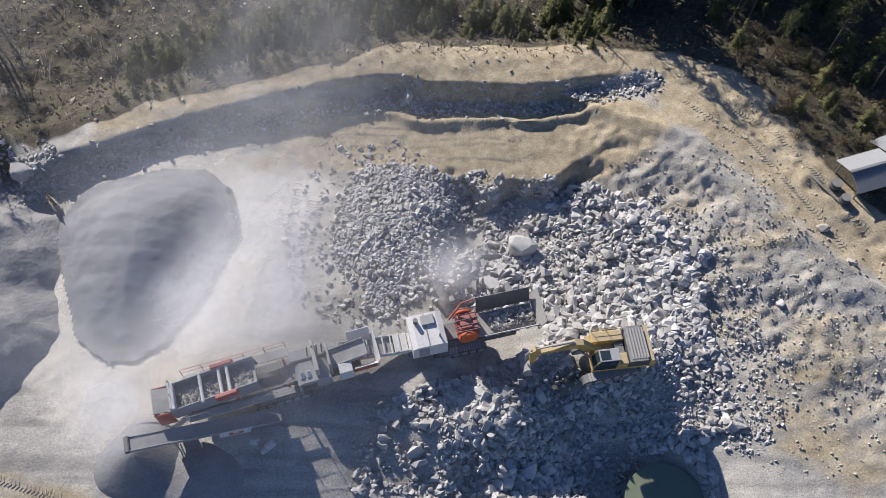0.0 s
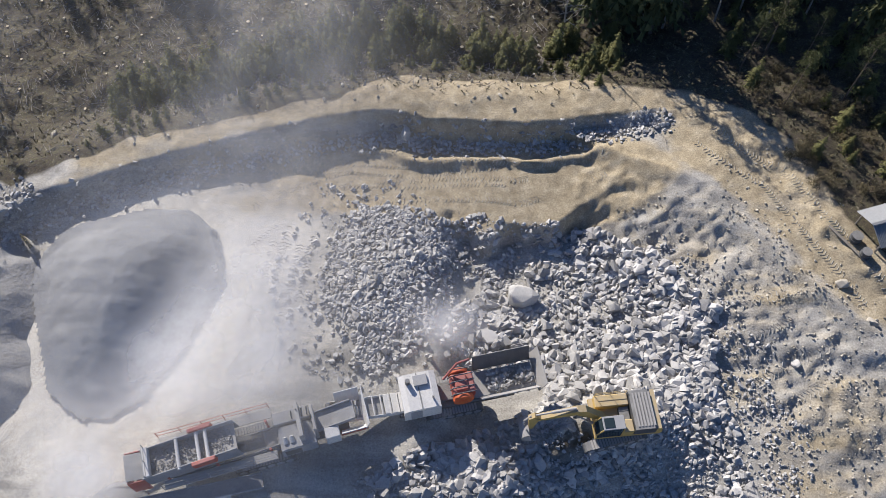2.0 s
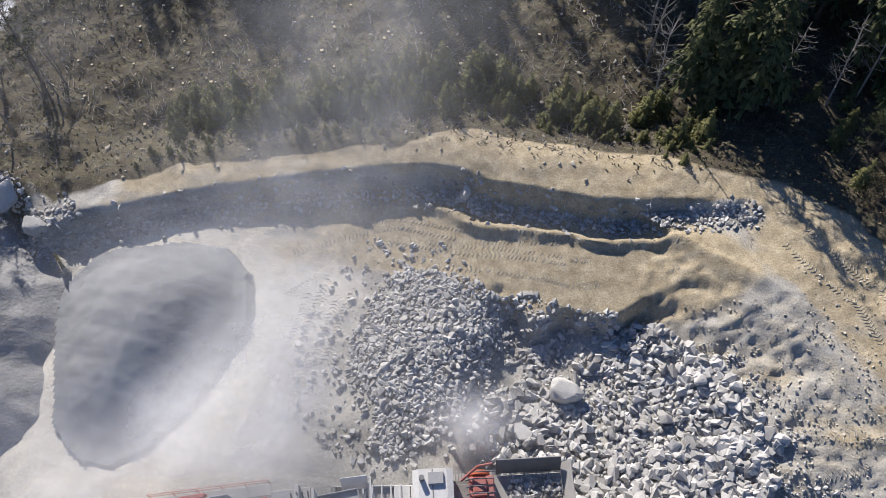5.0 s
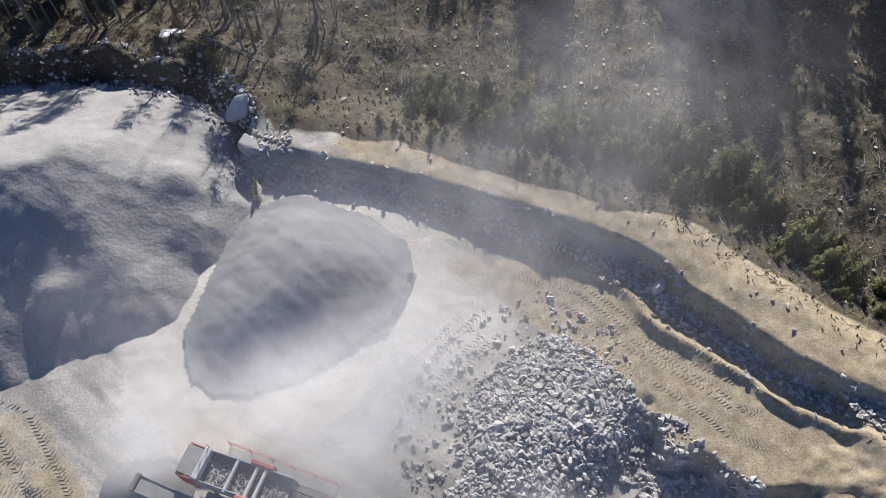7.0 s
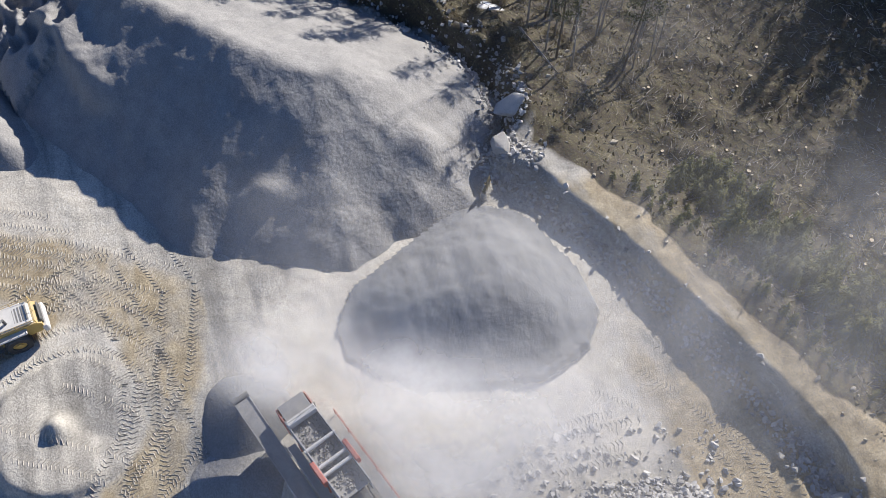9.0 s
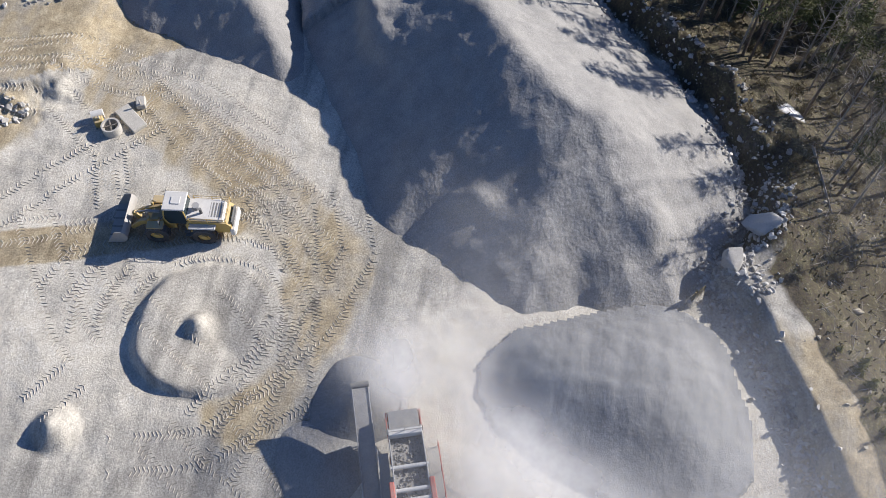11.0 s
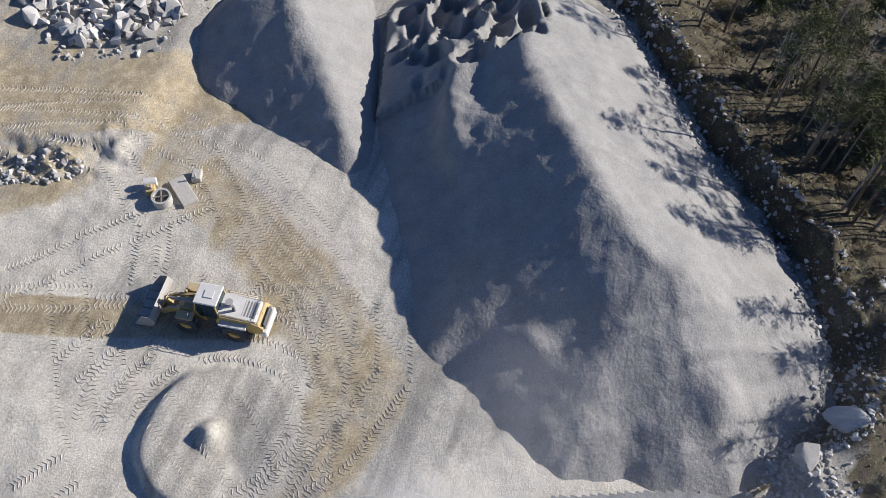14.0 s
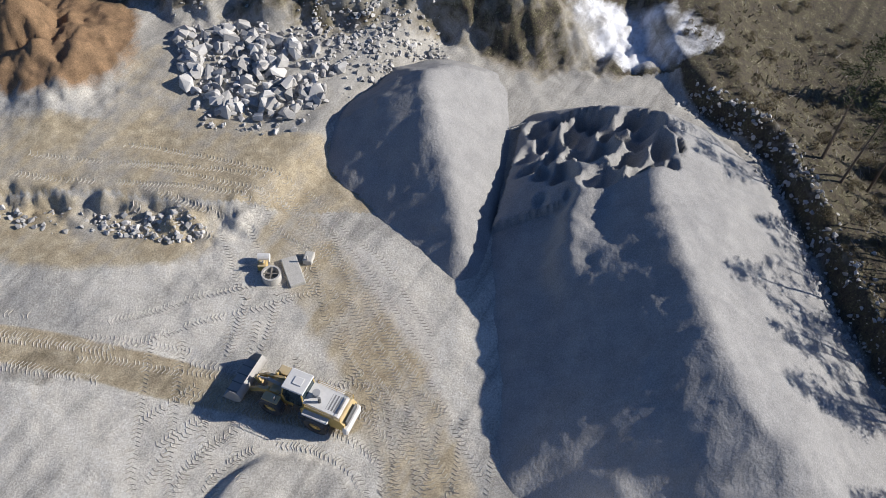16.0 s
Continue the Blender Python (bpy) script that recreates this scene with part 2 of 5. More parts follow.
def heap_height(key, x, y):
    high, feet = PILES[key]
    wx, wy = x + fbm(x, y, 5, 3, 40) * 0.8, y + fbm(x, y, 5, 3, 44) * 0.8
    sign = within([p for line, _ in feet for p in line], wx, wy)
    z, inner = np.full(np.shape(x), high), np.full(np.shape(x), 1e3)
    rounds = ((0, 0), (1.4, 0), (-1.4, 0), (0, 1.4), (0, -1.4)) if key == "dusty" else ((0, 0),)
    for line, slope in feet:
        d = sum(along(line, wx + ox, wy + oy)[0] for ox, oy in rounds) / len(rounds)
        inner = np.minimum(inner, d)
        z = smin(z, slope * d * sign - 0.45, 2.6 if key == "dusty" else 0.9)
    inner = inner * sign
    c, a = (y + 0.1 * x, x) if key == "dusty" else (0.82 * x + 0.57 * y, 0.57 * x - 0.82 * y)
    furrow = fbm(c, a * 0.12, 1.1, 3, 47) * (0.16 if key == "dusty" else 0.38) * smooth(0.3, 2.5, inner)
    z = z + furrow + (fbm(x, y, 2.4, 3, 50) * 0.11 + fbm(x, y, 0.8, 3, 53) * 0.06) * smooth(0, 1.5, inner)
    if key == "big":
        # a knoll at its foot
        z = z + 1.0 * np.exp(-(((x + 36.6) / 1.6) ** 2 + ((y - 34.3) / 1.3) ** 2)) + 0.7 * np.exp(-(((x + 36.6) / 0.9) ** 2 + ((y - 21.6) / 1.5) ** 2))
        # the end that the loader has bitten into: steps and scallops
        db = along(BITE, x + fbm(x, y, 3, 2, 81) * 0.9, y + fbm(x, y, 3, 2, 82) * 0.9)[0] * within(BITE, x, y)
        zone = smooth(-0.2, 0.7, db)
        bx, by = x + fbm(x, y, 4, 3, 80) * 1.8, y + fbm(x, y, 4, 3, 84) * 1.8
        f1 = np.full(np.shape(x), 9.0)
        gx, gy = np.floor(bx / 3.0).astype(int), np.floor(by / 1.8).astype(int)
        for i in (-1, 0, 1):
            for j in (-1, 0, 1):
                jx, jy = PERM[(gx + i) * 7 & 255, (gy + j) * 5 & 255], PERM[((gx + i) * 3 + 9) & 255, ((gy + j) * 11 + 4) & 255]
                f1 = np.minimum(f1, np.hypot(gx + i + 0.2 + 0.6 * jx - bx / 3.0, gy + j + 0.2 + 0.6 * jy - by / 1.8))
        lump = np.clip(f1 * f1 * 3.6, 0, 2.0)
        ramp_up = -0.5 + 0.3 * ((y - 1.5) + 0.45 * (x + 66))
        z = z * (1 - zone) + np.minimum(z + 1.0, ramp_up - 0.8 + lump * 1.4) * zone
        d, s, _ = along([(-57, 9.6, 0), (-52, 11.0, 0), (-47.6, 13.2, 0)], x + fbm(x, y, 2.5, 3, 85) * 0.9, y + fbm(x, y, 2.5, 3, 86) * 0.9)
        z = z + 1.5 * np.exp(-(d / np.where(s > 0, 1.7, 0.8)) ** 2) * smooth(-46.5, -52, x)
    return z


def ground_height(x, y):
    z = land(x, y)
    for key in PILES:
        z = np.maximum(z, heap_height(key, np.asarray(x, float), np.asarray(y, float)))
    return z


def top(x, y):
    return float(ground_height(np.array([x]), np.array([y]))[0])


# ---- materials ----
def material(name, rough=0.9, metal=0.0):
    m = bpy.data.materials.new(name)
    m.use_nodes = True
    bsdf = m.node_tree.nodes["Principled BSDF"]
    bsdf.inputs["Roughness"].default_value, bsdf.inputs["Metallic"].default_value = rough, metal
    bsdf.inputs["Specular IOR Level"].default_value = 0.25
    return m, m.node_tree, bsdf


def tex(nt, scale, detail=6, rough=0.6, kind="ShaderNodeTexNoise", coords="Object"):
    co = nt.nodes.new("ShaderNodeTexCoord")
    t = nt.nodes.new(kind)
    t.inputs["Scale"].default_value = scale
    if kind == "ShaderNodeTexNoise":
        t.inputs["Detail"].default_value, t.inputs["Roughness"].default_value = detail, rough
    nt.links.new(co.outputs[coords], t.inputs["Vector"])
    return t.outputs[0]


def ramp(nt, fac, stops):
    r = nt.nodes.new("ShaderNodeValToRGB")
    el = r.color_ramp.elements
    while len(el) < len(stops):
        el.new(0.5)
    for e, (p, c) in zip(el, stops):
        e.position, e.color = p, (*c, 1)
    nt.links.new(fac, r.inputs[0])
    return r.outputs[0]


def mix(nt, fac, a, b, mode="MIX"):
    n = nt.nodes.new("ShaderNodeMix")
    n.data_type, n.blend_type = "RGBA", mode
    for sock, v in ((n.inputs[0], fac), (n.inputs[6], a), (n.inputs[7], b)):
        if isinstance(v, (int, float)):
            sock.default_value = v
        elif isinstance(v, tuple):
            sock.default_value = (*v, 1)
        else:
            nt.links.new(v, sock)
    return n.outputs[2]


def maths(nt, op, a, b=0.0):
    n = nt.nodes.new("ShaderNodeMath")
    n.operation = op
    for sock, v in ((n.inputs[0], a), (n.inputs[1], b)):
        if isinstance(v, (int, float)):
            sock.default_value = v
        else:
            nt.links.new(v, sock)
    return n.outputs[0]


def bump(nt, bsdf, height, strength=0.5, dist=0.1):
    b = nt.nodes.new("ShaderNodeBump")
    b.inputs["Strength"].default_value, b.inputs["Distance"].default_value = strength, dist
    nt.links.new(height, b.inputs["Height"])
    nt.links.new(b.outputs[0], bsdf.inputs["Normal"])


def grainy(name, a, b, scale=3.0, rough=0.9, metal=0.0, bumps=0.3, dist=0.05, vary=0.0, fine=9.0):
    """Two colours mottled at two scales, with relief, and a shade of its own for each object or island."""
    m, nt, bsdf = material(name, rough, metal)
    col = ramp(nt, tex(nt, scale), [(0.3, a), (0.7, b)])
    col = mix(nt, 0.35, col, ramp(nt, tex(nt, scale * fine, 3), [(0.3, tuple(v * 0.6 for v in a)), (0.7, tuple(min(1, v * 1.3) for v in b))]))
    if vary:
        info = nt.nodes.new("ShaderNodeObjectInfo")
        geo = nt.nodes.new("ShaderNodeNewGeometry")
        r = maths(nt, "FRACT", maths(nt, "ADD", info.outputs["Random"], geo.outputs["Random Per Island"]))
        col = mix(nt, vary, col, ramp(nt, r, [(0.0, tuple(v * 0.55 for v in a)), (1.0, tuple(min(1, v * 1.4) for v in b))]))
    nt.links.new(col, bsdf.inputs["Base Color"])
    bump(nt, bsdf, tex(nt, scale * 6, 5), bumps, dist)
    return m


def soil_material():
    """The quarry's ground: grey crushed rock, pale dust, yellow clay, forest floor and old snow by their extent."""
    m, nt, bsdf = material("soil", 0.95)
    big, mid, small = tex(nt, 0.16), tex(nt, 1.1), tex(nt, 7.0, 4, 0.7)
    pale = ramp(nt, big, [(0.3, (0.50, 0.47, 0.41)), (0.7, (0.62, 0.588, 0.515))])
    clay = ramp(nt, mid, [(0.3, (0.29, 0.238, 0.155)), (0.55, (0.41, 0.345, 0.235)), (0.75, (0.52, 0.45, 0.325))])
    bits = maths(nt, "ADD", maths(nt, "MULTIPLY", mid, 0.4), maths(nt, "MULTIPLY", tex(nt, 5.0, 5, 0.75), 0.6))
    wood = ramp(nt, bits, [(0.34, (0.025, 0.022, 0.018)), (0.48, (0.085, 0.07, 0.052)), (0.55, (0.09, 0.085, 0.045)), (0.64, (0.28, 0.24, 0.185))])
    snow = ramp(nt, mid, [(0.3, (0.55, 0.56, 0.58)), (0.7, (0.83, 0.84, 0.86))])
    red = ramp(nt, mid, [(0.3, (0.16, 0.105, 0.06)), (0.7, (0.29, 0.185, 0.105))])
    soil, extra = nt.nodes.new("ShaderNodeAttribute"), nt.nodes.new("ShaderNodeAttribute")
    soil.attribute_name, extra.attribute_name = "soil", "cover"
    parts, more = nt.nodes.new("ShaderNodeSeparateColor"), nt.nodes.new("ShaderNodeSeparateColor")
    nt.links.new(soil.outputs["Color"], parts.inputs[0])
    nt.links.new(extra.outputs["Color"], more.inputs[0])
    # drawn-out streaks along the way that the wheels go
    turned, run = nt.nodes.new("ShaderNodeMapping"), nt.nodes.new("ShaderNodeTexNoise")
    turned.inputs["Rotation"].default_value, turned.inputs["Scale"].default_value = (0, 0, radians(25)), (0.12, 0.9, 1)
    nt.links.new(nt.nodes.new("ShaderNodeTexCoord").outputs["Object"], turned.inputs["Vector"])
    nt.links.new(turned.outputs[0], run.inputs["Vector"])
    run.inputs["Scale"].default_value, run.inputs["Detail"].default_value, run.inputs["Distortion"].default_value = 0.8, 7.0, 0.6
    streak = run.outputs[0]
    grey = ramp(nt, streak, [(0.34, (0.29, 0.278, 0.25)), (0.5, (0.39, 0.372, 0.332)), (0.66, (0.49, 0.467, 0.415))])
    wobble = maths(nt, "MULTIPLY", maths(nt, "SUBTRACT", maths(nt, "ADD", maths(nt, "ADD", big, maths(nt, "MULTIPLY", streak, 0.7)), maths(nt, "MULTIPLY", mid, 0.3)), 1.0), 0.9)

    def mask(out):
        return ramp(nt, maths(nt, "ADD", out, wobble), [(0.36, (0, 0, 0)), (0.64, (1, 1, 1))])

    col = mix(nt, mask(parts.outputs[2]), grey, pale)
    col = mix(nt, mask(parts.outputs[1]), col, clay)
    col = mix(nt, mask(more.outputs[1]), col, red)
    col = mix(nt, mask(parts.outputs[0]), col, wood)
    wet = ramp(nt, mid, [(0.3, (0.06, 0.05, 0.035)), (0.7, (0.16, 0.13, 0.085))])
    col = mix(nt, mask(more.outputs[2]), col, wet)
    col = mix(nt, mask(more.outputs[0]), col, snow)
    col = mix(nt, 0.5, col, ramp(nt, small, [(0.32, (0.22, 0.22, 0.22)), (0.68, (0.78, 0.78, 0.78))]), "OVERLAY")
    col = mix(nt, 0.35, col, ramp(nt, tex(nt, 24.0, 3, 0.7), [(0.35, (0.22, 0.22, 0.22)), (0.65, (0.78, 0.78, 0.78))]), "OVERLAY")
    # wheel-worn streaks that wander over the floor
    co, warp = nt.nodes.new("ShaderNodeTexCoord"), nt.nodes.new("ShaderNodeTexWave")
    warp.inputs["Scale"].default_value, warp.inputs["Distortion"].default_value, warp.inputs["Detail"].default_value = 0.17, 24.0, 5.0
    warp.inputs["Detail Scale"].default_value = 0.35
    nt.links.new(co.outputs["Object"], warp.inputs["Vector"])
    col = mix(nt, 0.13, col, ramp(nt, warp.outputs[0], [(0.1, (0.38, 0.37, 0.35)), (0.9, (0.6, 0.6, 0.6))]), "OVERLAY")
    nt.links.new(col, bsdf.inputs["Base Color"])
    rough = maths(nt, "ADD", maths(nt, "MULTIPLY", mid, 0.4), maths(nt, "MULTIPLY", small, 0.45))
    bump(nt, bsdf, maths(nt, "ADD", rough, maths(nt, "MULTIPLY", tex(nt, 22.0, 3, 0.7), 0.1)), 0.65, 0.18)
    return m


SOIL = soil_material()
GRAVEL = grainy("crushed_gravel", (0.235, 0.232, 0.226), (0.36, 0.354, 0.34), 0.6, bumps=0.9, dist=0.08, fine=16)
GRAVEL_DARK = grainy("fine_gravel", (0.175, 0.18, 0.187), (0.26, 0.265, 0.27), 0.6, bumps=0.8, dist=0.07, fine=16)
ROCK = grainy("blasted_rock", (0.29, 0.282, 0.268), (0.55, 0.535, 0.505), 1.2, bumps=0.4, dist=0.05, vary=0.45)
PALE_ROCK = grainy("pale_rock", (0.40, 0.39, 0.365), (0.60, 0.585, 0.55), 1.2, bumps=0.4, dist=0.05)
WARM_ROCK = grainy("weathered_rock", (0.37, 0.33, 0.26), (0.53, 0.49, 0.41), 1.2, bumps=0.4, dist=0.05, vary=0.4)

SNOW_PATCH = (-82, 6, 4.5, 8, 25)

# ---- ground ----
def grid_axis(lo, hi, step, far):
    a = np.arange(lo, hi + step / 2, step)
    g = np.array([step * 1.35**i for i in range(1, 80)]).cumsum()
    g = g[g < far]
    return np.concatenate([lo - g[::-1], a, hi + g])


def inside(x, y, cx, cy, rx, ry, turn=0.0, soft=0.35):
    """1 within an ellipse, fading over its border."""
    c, s = math.cos(radians(turn)), math.sin(radians(turn))
    u, v = (c * (x - cx) + s * (y - cy)) / rx, (-s * (x - cx) + c * (y - cy)) / ry
    return smooth(1 + soft, 1 - soft, np.hypot(u, v))


def build_ground():
    xs, ys = grid_axis(-82, 46, 0.24, 2500), grid_axis(-50, 92, 0.24, 2500)
    X, Y = np.meshgrid(xs, ys)
    Z = land(X, Y)
    ny, nx = X.shape
    idx = np.arange(nx * ny).reshape(ny, nx)
    quads = np.stack([idx[:-1, :-1], idx[:-1, 1:], idx[1:, 1:], idx[1:, :-1]], -1).reshape(-1, 4)
    me = bpy.data.meshes.new("ground")
    me.vertices.add(nx * ny)
    me.vertices.foreach_set("co", np.stack([X, Y, Z], -1).ravel())
    me.loops.add(quads.size)
    me.loops.foreach_set("vertex_index", quads.ravel())
    me.polygons.add(len(quads))
    me.polygons.foreach_set("loop_start", np.arange(0, quads.size, 4))
    me.update()
    me.validate()
    d, s, cols = along(BACK, X, Y)
    sd = np.where(s > 0, d, -d)
    wood = smooth(0.8, 2.6, sd - 3.2 * inside(X, Y, 4, 54, 11, 5)) 
    ds, ss, _ = along(SPUR, X, Y)
    clay = inside(X, Y, 4, 46, 16, 5.5) * 0.9 + inside(X, Y, -12, 45, 14, 4) * 0.45
    clay = np.maximum(clay, smooth(-0.6, 1.5, np.where(ss > 0, ds, -ds)) * 0.75 * smooth(14, 22, X) * (sd < 0))
    clay = np.maximum(clay, smooth(-0.8, 0.2, sd) * smooth(4.5, 2.0, sd) * 0.8 * smooth(-33, -28, X))
    dr, sr, _ = along(ROAD, X, Y)
    clay = np.maximum(clay, np.where(sr > 0, smooth(6.5, 4, np.abs(dr - 3)), 0) * 0.62)
    clay = np.maximum(clay, smooth(4.5, 2, along([(-44, -8, 0), (-38, 4, 0), (-31, 13, 0), (-20, 9, 0)], X, Y)[0]) * 0.55 * (1 - inside(X, Y, -25.0, 5.3, 4.8, 4.8, 0, 0.15)))
    clay = np.maximum(clay, inside(X, Y, 30, 22, 7, 8) * 0.5)
    clay = np.maximum(clay, inside(X, Y, -35, -22, 3, 12, 30) * 0.6)
    clay = np.maximum(clay, inside(X, Y, -50, -24, 8, 9) * 0.5)
    pale = np.maximum(inside(X, Y, -19, 30, 15, 14), inside(X, Y, -32, -2, 19, 18) * 0.6)
    pale = pale * (1 - 0.8 * inside(X, Y, -25.0, 5.3, 4.8, 4.8, 0, 0.15))
    clay = np.maximum(clay, smooth(2.0, 1.2, along([(-33.5, 4, 0), (-30, -6, 0), (-27, -16, 0), (-23, -26, 0)], X, Y)[0]) * 0.75)
    pale = np.maximum(pale, inside(X, Y, 24, 36, 8, 12, -40) * 0.45)
    pale = pale * (1 - inside(X, Y, 4, 28, 18, 14))
    snow = np.maximum(inside(X, Y, -50.8, 45.4, 0.9, 1.6) * 0.6, inside(X, Y, -55.5, 63.5, 5, 6) * 0.62)
    snow = np.maximum(snow, inside(X, Y, *SNOW_PATCH) * 0.62)
    red = inside(X, Y, -49.5, -39, 7.5, 9)
    wet = inside(X, Y, 9.3, 22.8, 2.2, 1.9) * 0.5
    dc, sc, _ = along(CLIFF, X, Y)
    up = np.where(sc > 0, dc, -dc)
    clay = np.maximum(clay, smooth(-4, 1, up) * 0.5 * (sd < 0))
    wood = np.maximum(wood, smooth(-2.5, 1, up) * 0.56)
    wood = np.maximum(wood, smooth(-1.6, -0.4, sd) * smooth(-35, -38, X) * 0.75)
    clay = np.maximum(clay, smooth(-0.5, 0.2, sd) * smooth(3.4, 2.2, sd) * smooth(-33, -29, X) * smooth(14, 8, X))
    clay = np.maximum(clay, inside(X, Y, 24, 34, 7, 15, 40) * 0.42)
    strip = smooth(-0.5, 0.1, sd) * smooth(2.2, 1.2, sd + fbm(X, Y, 3, 3, 66) * 1.6) * smooth(-33, -30, X) * smooth(-1, -5, X)
    pale, clay, wood = np.maximum(pale, strip * 0.8), clay * (1 - 0.36 * strip), wood * (1 - strip)
    wet = np.maximum(wet, smooth(1.9, 1.0, along([(-33.5, 5, 0), (-30.6, -4.2, 0), (-27.2, -12, 0), (-22, -24, 0)], X, Y)[0]) * 0.36)
    bank = np.where(sr > 0, dr, -dr)
    clay = np.maximum(clay, smooth(-4.5, -2.5, bank) * smooth(0.6, -0.6, bank) * smooth(-11, -15, Y) * 0.6)
    clay = np.maximum(clay, inside(X, Y, 4, 54.5, 13, 5.5) * 0.85)
    one = np.ones_like(X)
    for name, chans in (("soil", (wood, clay, pale, one)), ("cover", (snow, red, wet, one))):
        a = me.color_attributes.new(name, "FLOAT_COLOR", "POINT")
        a.data.foreach_set("color", np.stack(chans, -1).astype(np.float32).ravel())
    me.materials.append(SOIL)
    me.shade_smooth()
    return tagged(new("ground", me), "pale dusty quarry floor, clay track and rough forest floor", "ground", kind="structure")


build_ground()


def build_pile(key, lo, hi, label, mat, step=0.22):
    """A stockpile as a closed mound that stands a little into the ground."""
    xs, ys = np.arange(lo[0], hi[0], step), np.arange(lo[1], hi[1], step)
    X, Y = np.meshgrid(xs, ys)
    Z, G = heap_height(key, X, Y), land(X, Y)
    Z = Z + fbm(X, Y, 0.5, 2, 60) * 0.05
    keep = Z > G - 0.35
    ny, nx = X.shape
    full = keep[:-1, :-1] & keep[:-1, 1:] & keep[1:, 1:] & keep[1:, :-1]
    idx = np.arange(nx * ny).reshape(ny, nx)
    quads = np.stack([idx[:-1, :-1], idx[:-1, 1:], idx[1:, 1:], idx[1:, :-1]], -1)[full]
    used = np.unique(quads)
    remap = np.zeros(nx * ny, int)
    remap[used] = np.arange(len(used))
    co = np.stack([X, Y, Z], -1).reshape(-1, 3)[used]
    ob = raw("stockpile", co.tolist(), remap[quads].tolist(), mat, smooth=True)
    return tagged(ob, label, "gravel pile", group="stockpiles")


build_pile("dusty", (-36, 20), (-13, 48), "smooth grey stockpile of fine crushed gravel, dusty", GRAVEL_DARK)
build_pile("big", (-80, -2), (-24, 46), "long grey gravel stockpile with a bitten, stepped end", GRAVEL)
build_pile("west", (-76, -19), (-40, 12), "steep ridged grey gravel stockpile beside the haul road", GRAVEL)


# ---- paints and metals ----
def painted(name, col, dust=0.45, rough=0.5, metal=0.0):
    """Machine paint under grey stone dust that lies thickest on upward faces."""
    m, nt, bsdf = material(name, rough, metal)
    geo = nt.nodes.new("ShaderNodeNewGeometry")
    sep = nt.nodes.new("ShaderNodeSeparateXYZ")
    nt.links.new(geo.outputs["Normal"], sep.inputs[0])
    lie = maths(nt, "MULTIPLY", maths(nt, "MAXIMUM", sep.outputs[2], 0.25), dust * 2.0)
    fac = maths(nt, "MULTIPLY", lie, tex(nt, 1.4, 6, 0.7))
    base = mix(nt, tex(nt, 5.0), tuple(v * 0.75 for v in col), tuple(min(1, v * 1.15) for v in col))
    nt.links.new(mix(nt, fac, base, (0.42, 0.41, 0.39)), bsdf.inputs["Base Color"])
    nt.links.new(maths(nt, "ADD", maths(nt, "MULTIPLY", fac, 0.6), rough), bsdf.inputs["Roughness"])
    bump(nt, bsdf, tex(nt, 18.0), 0.12, 0.02)
    return m


YELLOW = painted("yellow_paint", (0.58, 0.39, 0.09), 0.5)
RED = painted("red_paint", (0.50, 0.07, 0.035), 0.35)
ORANGE = painted("orange_paint", (0.75, 0.14, 0.03), 0.15)
WHITE = painted("white_paint", (0.72, 0.71, 0.68), 0.3)
GREY = painted("grey_paint", (0.30, 0.31, 0.33), 0.5)
DARK = painted("dark_steel", (0.06, 0.065, 0.07), 0.45)
STEEL = painted("worn_steel", (0.40, 0.385, 0.36), 0.45, 0.55, 0.15)
RUBBER = painted("tyre_rubber", (0.03, 0.03, 0.032), 0.4, 0.85)
BELT = painted("conveyor_belt", (0.20, 0.205, 0.215), 0.6, 0.8)
GLASS, _gn, _gb = material("dark_glass", 0.08)
_gb.inputs["Base Color"].default_value = (0.03, 0.045, 0.05, 1)
_gb.inputs["Specular IOR Level"].default_value = 0.6


def stone_templates(n=14, points=13):
    out = []
    r = np.random.default_rng(3)
    for _ in range(n):
        bm = bmesh.new()
        for p in r.normal(size=(points, 3)):
            p = p / np.linalg.norm(p) * r.uniform(0.8, 1.15)
            bm.verts.new((p[0] * 1.1, p[1] * 0.9, p[2] * 0.75))
        got = bmesh.ops.convex_hull(bm, input=bm.verts)
        bmesh.ops.delete(bm, geom=[v for v in bm.verts if not v.link_faces], context="VERTS")
        bm.verts.index_update()
        out.append((np.array([v.co[:] for v in bm.verts]), np.array([[v.index for v in f.verts] for f in bm.faces])))
        bm.free()
    return out


STONES = stone_templates()


def random_turns(n, r):
    q = r.normal(size=(n, 4))
    q /= np.linalg.norm(q, axis=1, keepdims=True)
    w, x, y, z = q.T
    return np.stack([1 - 2 * (y * y + z * z), 2 * (x * y - z * w), 2 * (x * z + y * w), 2 * (x * y + z * w), 1 - 2 * (x * x + z * z), 2 * (y * z - x * w),
                     2 * (x * z - y * w), 2 * (y * z + x * w), 1 - 2 * (x * x + y * y)], -1).reshape(n, 3, 3)


def strew(name, xy, sizes, mat, parent=None, label="", sink=0.25, seed=1):
    """One joined spread of broken stones on the ground."""
    r = np.random.default_rng(seed)
    z = ground_height(xy[:, 0], xy[:, 1])
    turns = random_turns(len(xy), r)
    verts, faces, at = [], [], 0
    for i, (p, s) in enumerate(zip(xy, sizes)):
        v, f = STONES[i % len(STONES)]
        w = v @ turns[i].T * s * np.array([1, 1, 0.85]) + (p[0], p[1], z[i] + s * (0.6 - sink))
        verts.append(w)
        faces.append(f + at)
        at += len(v)
    return raw(name, np.concatenate(verts).tolist(), np.concatenate(faces).tolist(), mat, parent, label)


